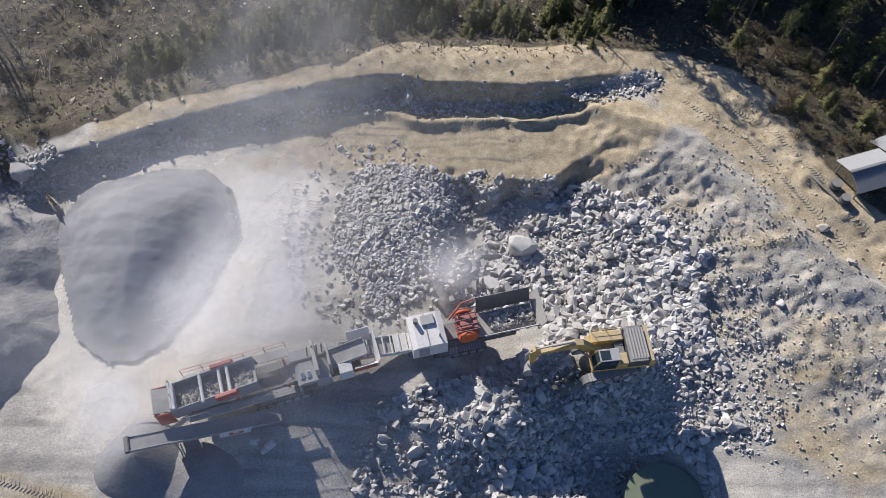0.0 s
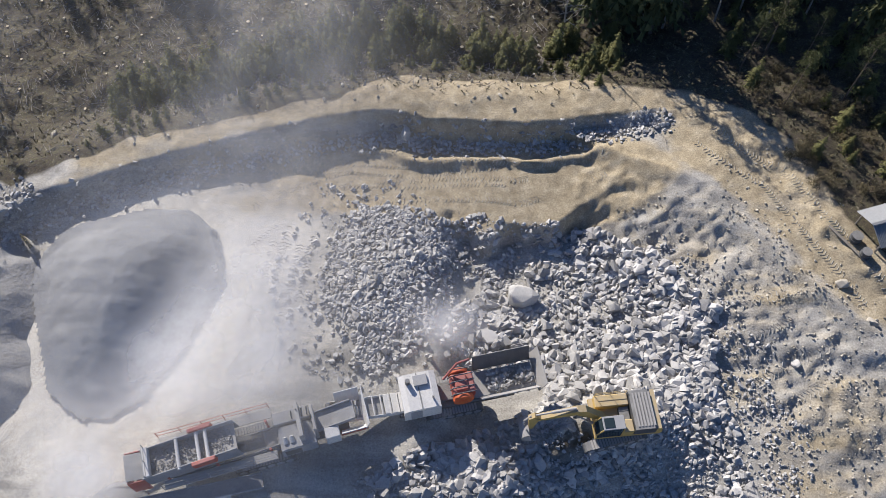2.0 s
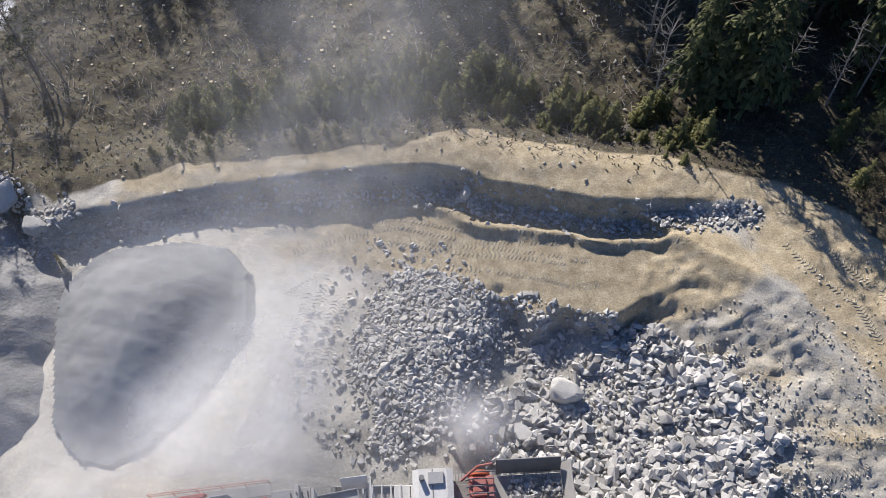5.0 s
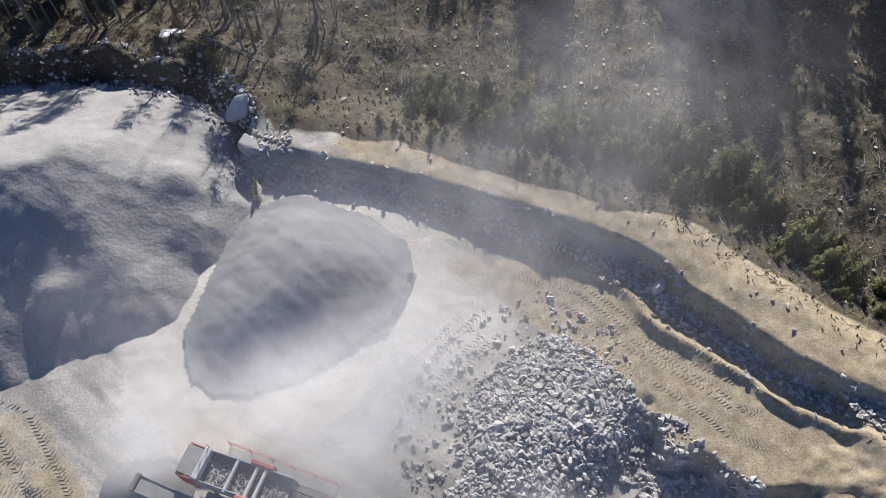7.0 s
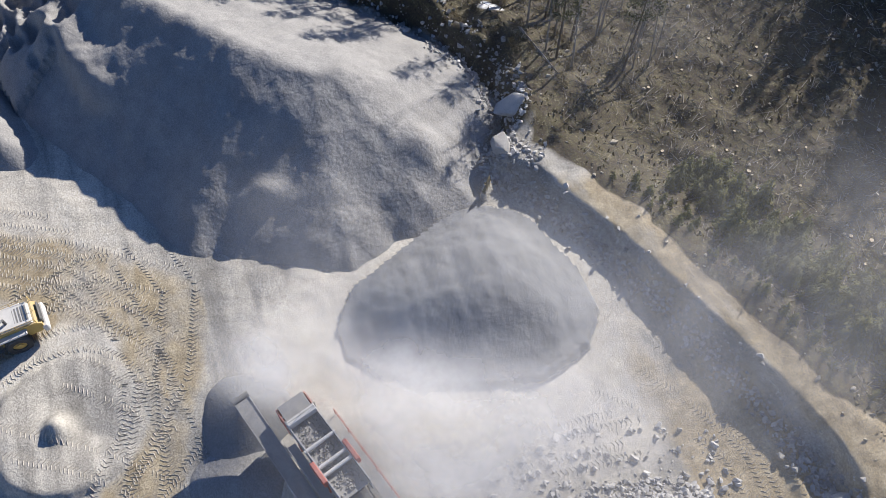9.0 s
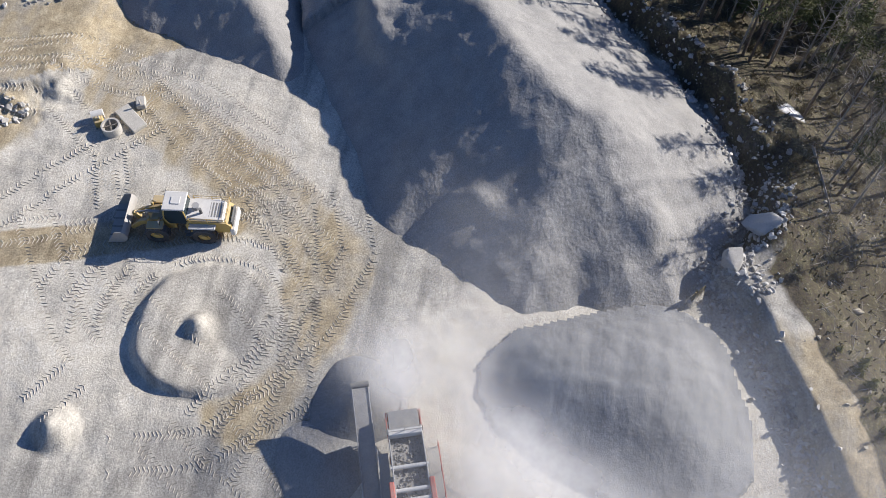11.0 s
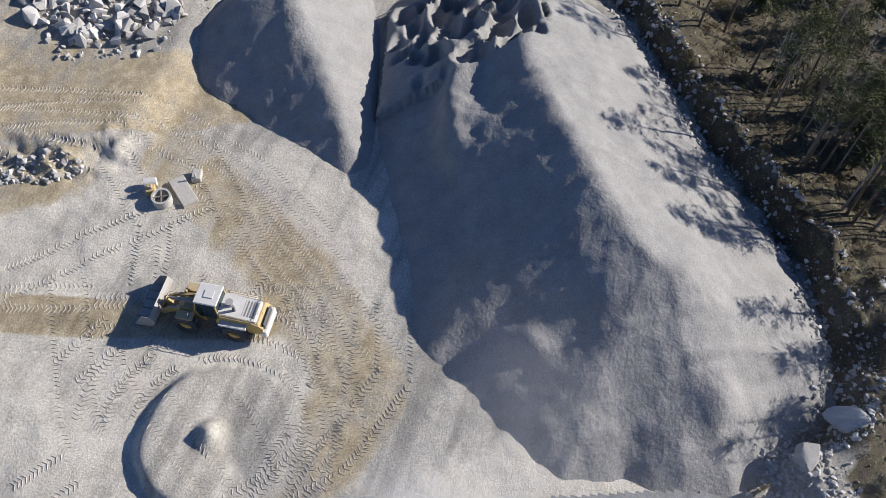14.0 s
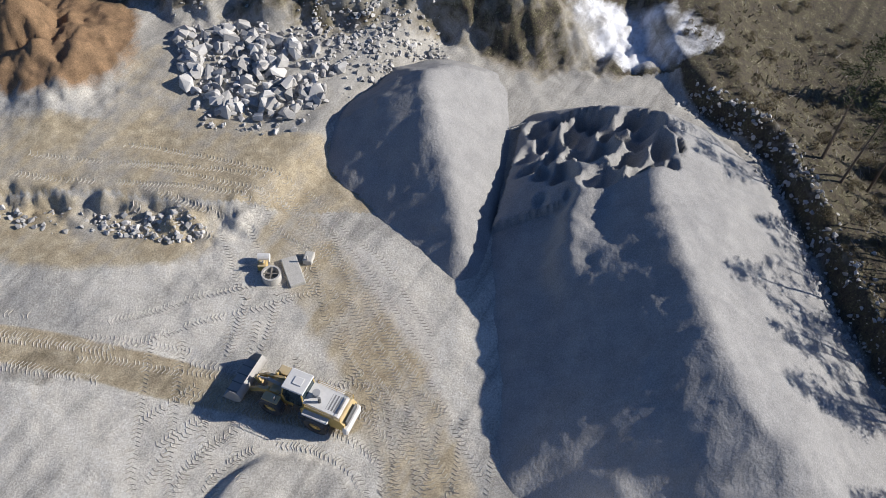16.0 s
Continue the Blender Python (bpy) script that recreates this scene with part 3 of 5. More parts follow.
def spread(n, cx, cy, rx, ry, turn=0.0, seed=0, power=0.5):
    r = np.random.default_rng(seed + 100)
    a, q = r.uniform(0, 2 * math.pi, n), r.uniform(0, 1, n) ** power
    u, v = np.cos(a) * q * rx, np.sin(a) * q * ry
    c, s = math.cos(radians(turn)), math.sin(radians(turn))
    xy = np.stack([cx + c * u - s * v, cy + s * u + c * v], -1)
    return xy + np.stack([fbm(xy[:, 0], xy[:, 1], 3, 2, 70), fbm(xy[:, 0], xy[:, 1], 3, 2, 73)], -1) * 2.0


def sizes_of(n, lo, hi, seed=0):
    return lo + (hi - lo) * np.random.default_rng(seed + 200).uniform(0, 1, n) ** 2.2


def off_machines(xy):
    """Keeps stones clear of where the machines stand."""
    d1 = along([(-20, 18.6, 0), (-5.6, 23.1, 0), (6.2, 27.4, 0)], xy[:, 0], xy[:, 1])[0]
    d2 = np.hypot((xy[:, 0] - 12.2) / 1.5, xy[:, 1] - 24.9)
    return xy[(d1 > 2.0) & (d2 > 1.9)]


# ---- blasted rock ----
rubble = thing("rubble_field", Matrix(), "grey blasted rock, angular blocks lying over the basin", "rubble")
spots = off_machines(np.concatenate([spread(7600, 11.5, 32.0, 10.5, 9.5, seed=1), spread(8000, 6.5, 16.5, 13, 7.5, seed=2), spread(2000, 17.5, 24, 4.5, 7, seed=3)]))
spots = spots[(along(SPUR, spots[:, 0], spots[:, 1])[0] > 6.5) & (np.hypot(spots[:, 0] - 16.5, spots[:, 1] - 15.4) > 3.0)]
wave = fbm(spots[:, 0], spots[:, 1], 5, 3, 95)
keep = (wave + np.random.default_rng(8).uniform(-0.5, 0.9, len(spots)) > -0.62) & (np.hypot((spots[:, 0] - 9.3) / 1.3, (spots[:, 1] - 22.8) / 1.1) > 1)
spots, wave = spots[keep], wave[keep]
strew("stones", spots, sizes_of(len(spots), 0.07, 0.5, 1) * (1.05 + wave * 1.1), ROCK, rubble, "loose grey broken stones", seed=1)["kind"] = "stuff"
spots = off_machines(np.concatenate([spread(3600, 19.5, 28.5, 5.5, 12, 20, seed=15), spread(1600, 10.5, 21, 6, 4, seed=16)]))
strew("stones", spots, sizes_of(len(spots), 0.04, 0.22, 15), ROCK, rubble, "small grey broken stones", seed=15)["kind"] = "stuff"
heap = thing("rubble_heap", Matrix(), "pale grey heap of loose broken rock on the pit floor", "rubble heap")
spots = off_machines(np.concatenate([spread(5600, -4.5, 35.4, 5.0, 7.3, 8, seed=5, power=0.6), spread(900, -2, 39.6, 3.4, 2.6, seed=6), spread(700, -6, 35.5, 8, 9.5, 10, seed=7), spread(500, 2.5, 39.5, 4, 2.5, seed=8)]))
strew("stones", spots, sizes_of(len(spots), 0.08, 0.34, 2), ROCK, heap, "loose grey broken stones", seed=2)["kind"] = "stuff"


def pieces(parent, xy, sizes, mat, seed):
    """Single blocks that share a few meshes."""
    meshes = []
    for v, f in STONES:
        me = bpy.data.meshes.new("rock")
        me.from_pydata(v.tolist(), [], f.tolist())
        me.materials.append(mat)
        meshes.append(me)
    z = ground_height(xy[:, 0], xy[:, 1])
    turns = random_turns(len(xy), np.random.default_rng(seed))
    for i, (p, s) in enumerate(zip(xy, sizes)):
        ob = new("rock", meshes[i % len(meshes)])
        ob.parent = parent
        ob.matrix_basis = Matrix.Translation((p[0], p[1], z[i] + s * 0.35)) @ Matrix(turns[i].tolist()).to_4x4() @ Matrix.Diagonal((s, s, s, 1))


spots = off_machines(np.concatenate([spread(150, 13.0, 33, 8, 7, seed=11), spread(190, 5, 18.5, 10, 4.5, seed=12)]))
spots = spots[along(SPUR, spots[:, 0], spots[:, 1])[0] > 6.5][:290]
pieces(rubble, spots, sizes_of(len(spots), 0.3, 0.75, 3), ROCK, 4)
spots = spread(180, -4.4, 35.4, 4.2, 6.2, seed=13)
pieces(heap, spots, sizes_of(len(spots), 0.22, 0.5, 5), ROCK, 5)


def boulder(x, y, size, mat, label, squash=(1.2, 1.0, 0.85), seed=0):
    """A single big block with flat faces and blunt edges."""
    bm = B()
    r = np.random.default_rng(seed)
    for p in r.normal(size=(26, 3)):
        p = p / np.abs(p).max() * r.uniform(0.75, 1.0)
        bm.verts.new(tuple(p * np.array(squash) * size))
    bmesh.ops.convex_hull(bm, input=bm.verts)
    bmesh.ops.delete(bm, geom=[v for v in bm.verts if not v.link_faces], context="VERTS")
    bmesh.ops.bevel(bm, geom=list(bm.edges), offset=size * 0.06, segments=1, affect="EDGES")
    ob = part("boulder", bm, mat)
    ob.matrix_basis = pose(x, y, top(x, y) + size * squash[2] * 0.55, 0, 0, r.uniform(0, 360))
    return tagged(ob, label, "boulder")


boulder(6.5, 35.1, 1.12, PALE_ROCK, "large pale angular boulder lying on the rubble", (1.25, 0.95, 0.8), 2)
boulder(-3.4, 49.9, 0.7, PALE_ROCK, "pale block lodged in the bench face", (0.9, 0.7, 1.1), 3)
boulder(14.2, 32.2, 0.6, ROCK, "grey blocky boulder on the rubble", (1.2, 0.9, 0.7), 4)
boulder(15.4, 32.8, 0.5, ROCK, "grey blocky boulder on the rubble", (1.2, 0.9, 0.7), 6)
boulder(15.9, 37.7, 0.6, ROCK, "dark grey boulder on the side slope", (1.0, 0.8, 0.9), 5)
boulder(26.7, 29.4, 0.42, ROCK, "dark grey boulder on the side slope", (1.0, 0.8, 0.9), 7)
boulder(-38.6, 42.2, 1.1, ROCK, "big grey block in the gap of the bench wall", (1.3, 1.0, 0.7), 12)
boulder(-35.2, 39.9, 0.8, ROCK, "grey boulder at the end of the bench wall", (1.2, 0.9, 0.8), 8)
boulder(-33.9, 49.3, 0.4, WARM_ROCK, "pale stone lying on the clearing", (1.2, 0.9, 0.7), 9)
boulder(31.8, 31.7, 0.4, WARM_ROCK, "pale stone beside the track", (1.2, 0.9, 0.7), 10)
boulder(30.3, 34.9, 0.4, WARM_ROCK, "pale stone beside the track", (1.2, 0.9, 0.7), 11)

slope_stones = thing("slope_stones", Matrix(), "scattered small stones on the sandy side slope and track", "stones", kind="stuff")
spots = np.concatenate([spread(2600, 24, 32, 8, 15, 40, seed=21), spread(220, 27, 42, 5, 9, 20, seed=22), spread(400, 28, 22, 7, 7, seed=23)])
strew("stones", spots, sizes_of(len(spots), 0.02, 0.15, 7), WARM_ROCK, slope_stones, seed=7)["kind"] = "stuff"
wall_stones = thing("wall_stones", Matrix(), "stones in and below the dark bench face", "stones", kind="stuff")
r0 = np.random.default_rng(31)
line = np.array([b[:2] for b in BACK[3:25]])
seg = r0.integers(0, len(line) - 1, 4400)
spots = line[seg] + (line[seg + 1] - line[seg]) * r0.uniform(0, 1, (4400, 1)) + r0.normal(0, 0.6, (4400, 2)) + (0.3, -1.4)
strew("stones", spots, sizes_of(4400, 0.05, 0.3, 8), ROCK, wall_stones, seed=8)["kind"] = "stuff"
seg = r0.integers(0, 9, 900)
spots = line[seg] + (line[seg + 1] - line[seg]) * r0.uniform(0, 1, (900, 1)) + np.array((-0.55, 0.8)) * r0.normal(0.9, 0.7, (900, 1))
bank_stones = thing("bank_stones", Matrix(), "grey broken stones along the bank behind the stockpile", "stones", kind="stuff")
strew("stones", spots, sizes_of(900, 0.05, 0.3, 14), ROCK, bank_stones, seed=14)["kind"] = "stuff"
boulder_pile = thing("boulder_pile", Matrix(), "heap of big grey blocks below the far rock face", "boulder pile")
spots = spread(290, -56.0, -21.5, 4.6, 7.4, 8, seed=41)
pieces(boulder_pile, spots, sizes_of(290, 0.34, 0.95, 9), ROCK, 9)
spots = np.concatenate([spread(500, -56, -20, 7, 6, seed=42), spread(420, -62, -22, 8, 12, seed=43), spread(200, -38.5, -17.5, 4, 1.3, 118, seed=44), spread(90, -34, -26, 7, 1.5, 118, seed=46), spread(1900, -66, -14, 5, 16, -20, seed=45)])
spots = spots[heap_height("west", spots[:, 0], spots[:, 1]) < land(spots[:, 0], spots[:, 1])]
strew("stones", spots, sizes_of(len(spots), 0.06, 0.36, 10), ROCK, boulder_pile, seed=10)["kind"] = "stuff"

# pond in the lowest corner
bm = B()
bmesh.ops.create_circle(bm, cap_ends=True, segments=40, radius=3.0)
WATER, nt, bsdf = material("murky_water", 0.06)
nt.links.new(mix(nt, tex(nt, 0.6), (0.15, 0.18, 0.125), (0.21, 0.235, 0.165)), bsdf.inputs["Base Color"])
bump(nt, bsdf, tex(nt, 3.0), 0.05, 0.02)
pond = part("water", bm, WATER)
pond.location = (16.4, 14.4, -4.0)
tagged(pond, "shallow greenish murky pool among the rubble", "water", kind="structure")


# ---- machines ----
def crawler(parent, x0, x1, y, wid, hgt, name="track"):
    """A crawler track: an oval belt with shoes, and wheels within it."""
    r = hgt / 2
    bm = B()
    outline = [(x0 + r + r * math.cos(a), r + r * math.sin(a)) for a in np.linspace(math.pi / 2, math.pi * 1.5, 9)]
    outline += [(x1 - r + r * math.cos(a), r + r * math.sin(a)) for a in np.linspace(-math.pi / 2, math.pi / 2, 9)]
    prism(bm, outline, y - wid / 2, y + wid / 2)
    tr = part(name, bm, DARK, parent)
    bm = B()
    n = int((x1 - x0 - hgt) / 0.2)
    for k in range(n):
        x = x0 + r + (k + 0.5) * (x1 - x0 - hgt) / n
        for z in (-0.01, hgt - 0.02):
            box(bm, (x - 0.07, y - wid / 2 - 0.02, z), (x + 0.07, y + wid / 2 + 0.02, z + 0.04), 0)
    part("track_shoes", bm, STEEL, tr)
    bm = B()
    for k in range(6):
        x = x0 + r + k * (x1 - x0 - hgt) / 5
        rod(bm, (x, y - wid / 2 - 0.03, r * 0.9), (x, y + wid / 2 + 0.03, r * 0.9), r * 0.55, 12)
    part("rollers", bm, GREY, tr)


def railing(parent, pts, mat, h=1.0, posts=1.2):
    bm = B()
    for a, b in zip(pts[:-1], pts[1:]):
        a, b = Vector(a), Vector(b)
        n = max(1, int((b - a).length / posts))
        for k in range(n + 1):
            p = a.lerp(b, k / n)
            rod(bm, p, p + Vector((0, 0, h)), 0.025, 6)
        for f in (0.5, 1.0):
            rod(bm, a + Vector((0, 0, h * f)), b + Vector((0, 0, h * f)), 0.022, 6)
    part("railing", bm, mat, parent)


def grit(name, parent, x0, x1, y0, y1, z, n, mat, seed, size=0.1, crown=0.25):
    """A bed of loose stone lying in a trough."""
    r = np.random.default_rng(seed)
    verts, faces, at = [], [], 0
    turns = random_turns(n, r)
    for i in range(n):
        v, f = STONES[i % len(STONES)]
        u, w = r.uniform(0, 1), r.uniform(0, 1)
        s = size * r.uniform(0.5, 1.5)
        verts.append(v @ turns[i].T * s + (x0 + u * (x1 - x0), y0 + w * (y1 - y0), z + crown * math.sin(math.pi * w) * r.uniform(0.3, 1)))
        faces.append(f + at)
        at += len(v)
    ob = raw(name, np.concatenate(verts).tolist(), np.concatenate(faces).tolist(), mat, parent)
    ob["kind"] = "stuff"
    return ob


def jaw_crusher():
    """Tracked jaw crusher; its x runs from the discharge belt to the feed hopper."""
    g = thing("jaw_crusher", pose(0.8, 26.0, top(0.8, 26.0) - 0.05, 0, 0, 13.5), "tracked white and red jaw crusher with a steel feed hopper", "crusher")
    part("chassis", box(box(B(), (-3.8, -0.95, 0.75), (4.6, 0.95, 1.25), 0.05), (-2.0, -0.6, 1.25), (4.2, 0.6, 1.6), 0.04), DARK, g)
    for y in (-1.2, 1.2):
        crawler(g, -2.0, 2.2, y, 0.5, 0.95)
    # hopper: sloping plates with ribs
    # sunlit near side and shaded far side are put into the plates' colours
    for y, tilt, lab in ((-1.05, 24, "worn near hopper plate, coloured pale for its sunlit inside"), (1.05, -24, "far hopper plate, coloured dark for its shaded inside")):
        m = Matrix.Translation((4.0, y, 2.05)) @ Matrix.Rotation(radians(tilt), 4, "X")
        bm = box(B(), (-2.1, -0.04, 0), (2.1, 0.04, 1.35), 0.015, m)
        for k in range(6):
            box(bm, (-2.0 + k * 0.8, 0.04 if y > 0 else -0.12, 0.05), (-1.92 + k * 0.8, 0.12 if y > 0 else -0.04, 1.3), 0, m)
        part("hopper_wall", bm, STEEL if y < 0 else DARK, g, lab)
    part("hopper_wall", box(B(), (0, -1.45, 0), (0.08, 1.45, 1.3), 0.015, Matrix.Translation((6.1, 0, 2.05)) @ Matrix.Rotation(radians(24), 4, "Y")), STEEL, g, "sloping end plate of the hopper")
    part("feeder_pan", box(B(), (1.6, -0.95, 1.75), (6.1, 0.95, 1.95), 0.03), STEEL, g)
    grit("stone_feed", g, 2.6, 6.0, -0.8, 0.8, 2.0, 160, ROCK, 51, 0.16, 0.35)
    # jaw box, flywheel and guards
    bm = box(B(), (0.1, -0.75, 1.3), (1.7, 0.75, 2.9), 0.08)
    box(bm, (0.3, -0.6, 2.9), (1.2, 0.6, 3.15), 0.06)
    part("jaw_box", bm, RED, g)
    for y in (-0.98, 0.98):
        bm = rod(B(), (0.75, y - 0.13, 2.35), (0.75, y + 0.13, 2.35), 0.72, 28)
        rod(bm, (0.75, y - 0.2, 2.35), (0.75, y + 0.2, 2.35), 0.2, 14)
        part("flywheel", bm, ORANGE, g, "bright orange-red flywheel")
    bm = B()
    for a in range(5):
        rod(bm, (-0.1, -0.9 + a * 0.45, 3.05), (0.15, -0.9 + a * 0.45, 3.35), 0.05, 6)
        rod(bm, (0.15, -0.9 + a * 0.45, 3.35), (1.7, -0.9 + a * 0.45, 3.35), 0.04, 6)
    part("guard_bars", bm, DARK, g)
    bm = rod(rod(B(), (-0.4, 0.5, 2.9), (0.7, 1.1, 3.9), 0.09), (0.7, 1.1, 3.9), (1.6, 1.2, 4.0), 0.08)
    part("breaker_arm", bm, RED, g)
    # engine house
    bm = B()
    prism(bm, [(-3.5, 1.3), (-0.9, 1.3), (-0.9, 2.9), (-1.3, 3.05), (-3.1, 3.05), (-3.5, 2.85)], -1.35, 1.35)
    house = part("engine_house", bm, WHITE, g, "dusty white engine house")
    for x in (-3.05, -2.15):
        part("panel", box(B(), (x, -1.385, 1.45), (x + 0.8, -1.345, 2.75), 0.015), GREY if x < -3 else WHITE, house)
    part("roof_hatch", box(B(), (-2.5, 0.3, 3.05), (-1.5, 1.1, 3.25), 0.04), GREY, house)
    part("air_filter", rod(B(), (-2.9, 0.7, 3.0), (-2.9, 0.7, 3.55), 0.17, 14), DARK, house)
    part("exhaust", rod(B(), (-1.35, -0.7, 3.0), (-1.35, -0.7, 3.5), 0.07, 10), STEEL, house)
    part("roof_seam", box(B(), (-2.25, -1.3, 3.045), (-2.17, 1.3, 3.08), 0), DARK, house)
    bm = B()
    for k in range(5):
        rod(bm, (-0.75, -1.5, 0.6 + k * 0.32), (-0.25, -1.5, 0.6 + k * 0.32), 0.025, 6)
    for x in (-0.75, -0.25):
        rod(bm, (x, -1.5, 0.4), (x, -1.5, 2.1), 0.03, 6)
    part("ladder", bm, STEEL, g)
    # discharge belt
    tilt = Matrix.Translation((-3.2, 0, 1.1)) @ Matrix.Rotation(radians(11), 4, "Y")
    bm = B()
    for y in (-0.75, 0.68):
        box(bm, (-5.4, y, -0.15), (0.4, y + 0.07, 0.32), 0.015, tilt)
    conv = part("discharge_conveyor", bm, WHITE, g, "pale dusty belt frame")
    part("belt", box(B(), (-5.5, -0.66, 0.02), (0.4, 0.66, 0.1), 0.02, tilt), BELT, conv)
    part("head_pulley", rod(B(), tilt @ Vector((-5.5, -0.7, 0.05)), tilt @ Vector((-5.5, 0.7, 0.05)), 0.2, 14), DARK, conv)
    for k in range(6):
        part("crossbar", box(B(), (-4.3 + k * 0.6, -0.8, 0.32), (-4.2 + k * 0.6, 0.8, 0.42), 0.02, tilt), WHITE, conv)
    for k in range(3):
        part("belt_cover", box(B(), (-0.55 - k * 0.55, -0.72, 0.3), (-0.05 - k * 0.55, 0.72, 0.38), 0.02, tilt), WHITE, conv)
    return g


def screen_plant():
    """Tracked screening plant; its x runs from the fines end to the feed box."""
    g = thing("screening_plant", pose(-12.6, 21.8, top(-12.6, 21.8) - 0.05, 0, 0, 17.5), "tracked red and grey screening plant coated with dust", "screening plant")
    part("chassis", box(box(B(), (-5.6, -0.8, 0.9), (6.6, 0.8, 1.5), 0.05), (-6.6, -0.7, 2.3), (-1, 0.7, 2.6), 0.05), DARK, g)
    for y in (-1.25, 1.25):
        crawler(g, -1.6, 2.6, y, 0.5, 1.0)
    tilt = Matrix.Translation((-3.6, 0, 3.35)) @ Matrix.Rotation(radians(-9), 4, "Y")
    deck = part("screen_box", box(box(B(), (-3.4, -1.02, -0.9), (3.0, -0.94, 0.62), 0.02, tilt), (-3.4, 0.94, -0.9), (3.0, 1.02, 0.62), 0.02, tilt), GREY, g, "grey steel screen side plates")
    part("screen_mesh", box(B(), (-3.3, -0.94, 0.05), (2.95, 0.94, 0.12), 0.01, tilt), STEEL, deck)
    lay = grit("screened_stone", deck, -3.0, 2.7, -0.85, 0.85, 0.12, 520, GRAVEL, 61, 0.07, 0.1)
    lay.matrix_basis = tilt
    for x in (-0.9, 0.5, 1.1):
        part("cross_tube", rod(B(), tilt @ Vector((x, -1.1, 0.5)), tilt @ Vector((x, 1.1, 0.5)), 0.12, 12), WHITE, deck, "pale round cross tube")
    for y in (-1.15, 1.15):
        part("drive_housing", box(B(), (0.0, y - 0.15, 0.15), (1.6, y + 0.15, 0.75), 0.05, tilt), RED, deck)
    # fines end: chute and rails
    bm = box(B(), (-7.5, -0.95, 2.7), (-6.9, 0.95, 2.85), 0.02, Matrix())
    box(bm, (-8.0, -0.95, 2.1), (-7.9, 0.95, 3.4), 0.02)
    prism(bm, [(-8.0, 1.5), (-6.9, 1.3), (-6.9, 3.3), (-8.0, 3.4)], -1.05, -0.98)
    prism(bm, [(-8.0, 1.5), (-6.9, 1.3), (-6.9, 3.3), (-8.0, 3.4)], 0.98, 1.05)
    part("end_chute", bm, RED, g, "dusty red chute plates")
    part("chute_sheet", box(B(), (-0.55, -0.9, 0), (0.55, 0.9, 0.05), 0.01, Matrix.Translation((-7.5, 0, 3.35)) @ Matrix.Rotation(radians(12), 4, "Y")), BELT, g)
    part("end_plate", box(B(), (-6.85, -1.0, 3.15), (-6.45, 1.0, 3.75), 0.03), WHITE, g)
    railing(g, [(-6.7, -1.05, 3.3), (-6.7, 1.05, 3.3)], STEEL, 0.9, 0.7)
    # walkways
    for y0, y1 in ((1.15, 1.85), (-1.75, -1.15)):
        part("walkway", box(B(), (-5.9, y0, 2.3), (1.6, y1, 2.38), 0.01), STEEL, g)
        railing(g, [(-5.9, y1 if y0 > 0 else y0, 2.38), (1.6, y1 if y0 > 0 else y0, 2.38)], RED if y0 > 0 else STEEL, 1.0, 1.3)
    for x in (-5.6, -2.4, 1.2):
        bm = B()
        for y in (-1.0, 1.0):
            rod(bm, (x, y, 1.2), (x, y, 2.5), 0.09, 8)
        part("support", bm, RED, g)
    # middle: power unit, tank, hopper throat
    bm = prism(B(), [(1.9, 1.5), (4.3, 1.5), (4.3, 2.7), (3.9, 2.9), (2.2, 2.9), (1.9, 2.7)], -1.5, 0.1)
    unit = part("power_unit", bm, GREY, g)
    for k in range(2):
        part("canister", rod(B(), (2.3 + k * 0.45, -1.1, 2.85), (2.3 + k * 0.45, -0.7, 3.05), 0.16, 12), WHITE, unit)
    part("grille", box(B(), (2.1, -1.54, 1.7), (3.2, -1.5, 2.5), 0.01), DARK, unit)
    part("cabinet", box(B(), (4.9, -1.5, 1.5), (5.9, -0.7, 2.75), 0.05), WHITE, g, "white control cabinet")
    part("feed_frame", box(box(box(B(), (3.3, -1.2, 2.6), (3.6, 1.2, 3.9), 0.03), (4.3, -0.9, 1.6), (4.5, 0.9, 3.6), 0.03), (1.7, 0.3, 2.4), (4.2, 1.2, 3.0), 0.05), STEEL, g)
    bm = B()
    for k in range(4):
        rod(bm, (3.0 + k * 0.35, 0.5, 3.0), (3.1 + k * 0.35, 0.7, 4.0), 0.05, 6)
    part("hoses", bm, DARK, g)
    up = Matrix.Translation((4.2, 0, 2.1)) @ Matrix.Rotation(radians(-13), 4, "Y")
    bm = B()
    for y in (-0.7, 0.63):
        box(bm, (-4.6, y, 0), (3.0, y + 0.07, 0.4), 0.015, up)
    conv = part("feed_conveyor", bm, GREY, g)
    part("belt", box(B(), (-4.6, -0.62, 0.1), (3.1, 0.62, 0.18), 0.02, up), BELT, conv)
    # feed box with flared sides
    bm = B()
    for y, a in ((-0.95, 28), (0.95, -28)):
        box(bm, (-0.85, -0.03, 0), (0.85, 0.03, 1.15), 0.01, Matrix.Translation((6.9, y, 1.9)) @ Matrix.Rotation(radians(a), 4, "X"))
    box(bm, (-0.03, -1.3, 0), (0.03, 1.3, 1.1), 0.01, Matrix.Translation((7.7, 0, 1.9)) @ Matrix.Rotation(radians(15), 4, "Y"))
    part("feed_box", bm, WHITE, g, "pale flared feed box plates")
    part("feed_box_band", box(B(), (5.95, -1.15, 1.45), (7.85, -0.98, 1.95), 0.02), RED, g)
    # long side belt
    m = Matrix.Translation((-4.0, -2.35, 1.55)) @ Matrix.Rotation(radians(14), 4, "Y")
    bm = B()
    for y in (-0.52, 0.46):
        box(bm, (-6.2, y, -0.2), (4.2, y + 0.06, 0.16), 0.01, m)
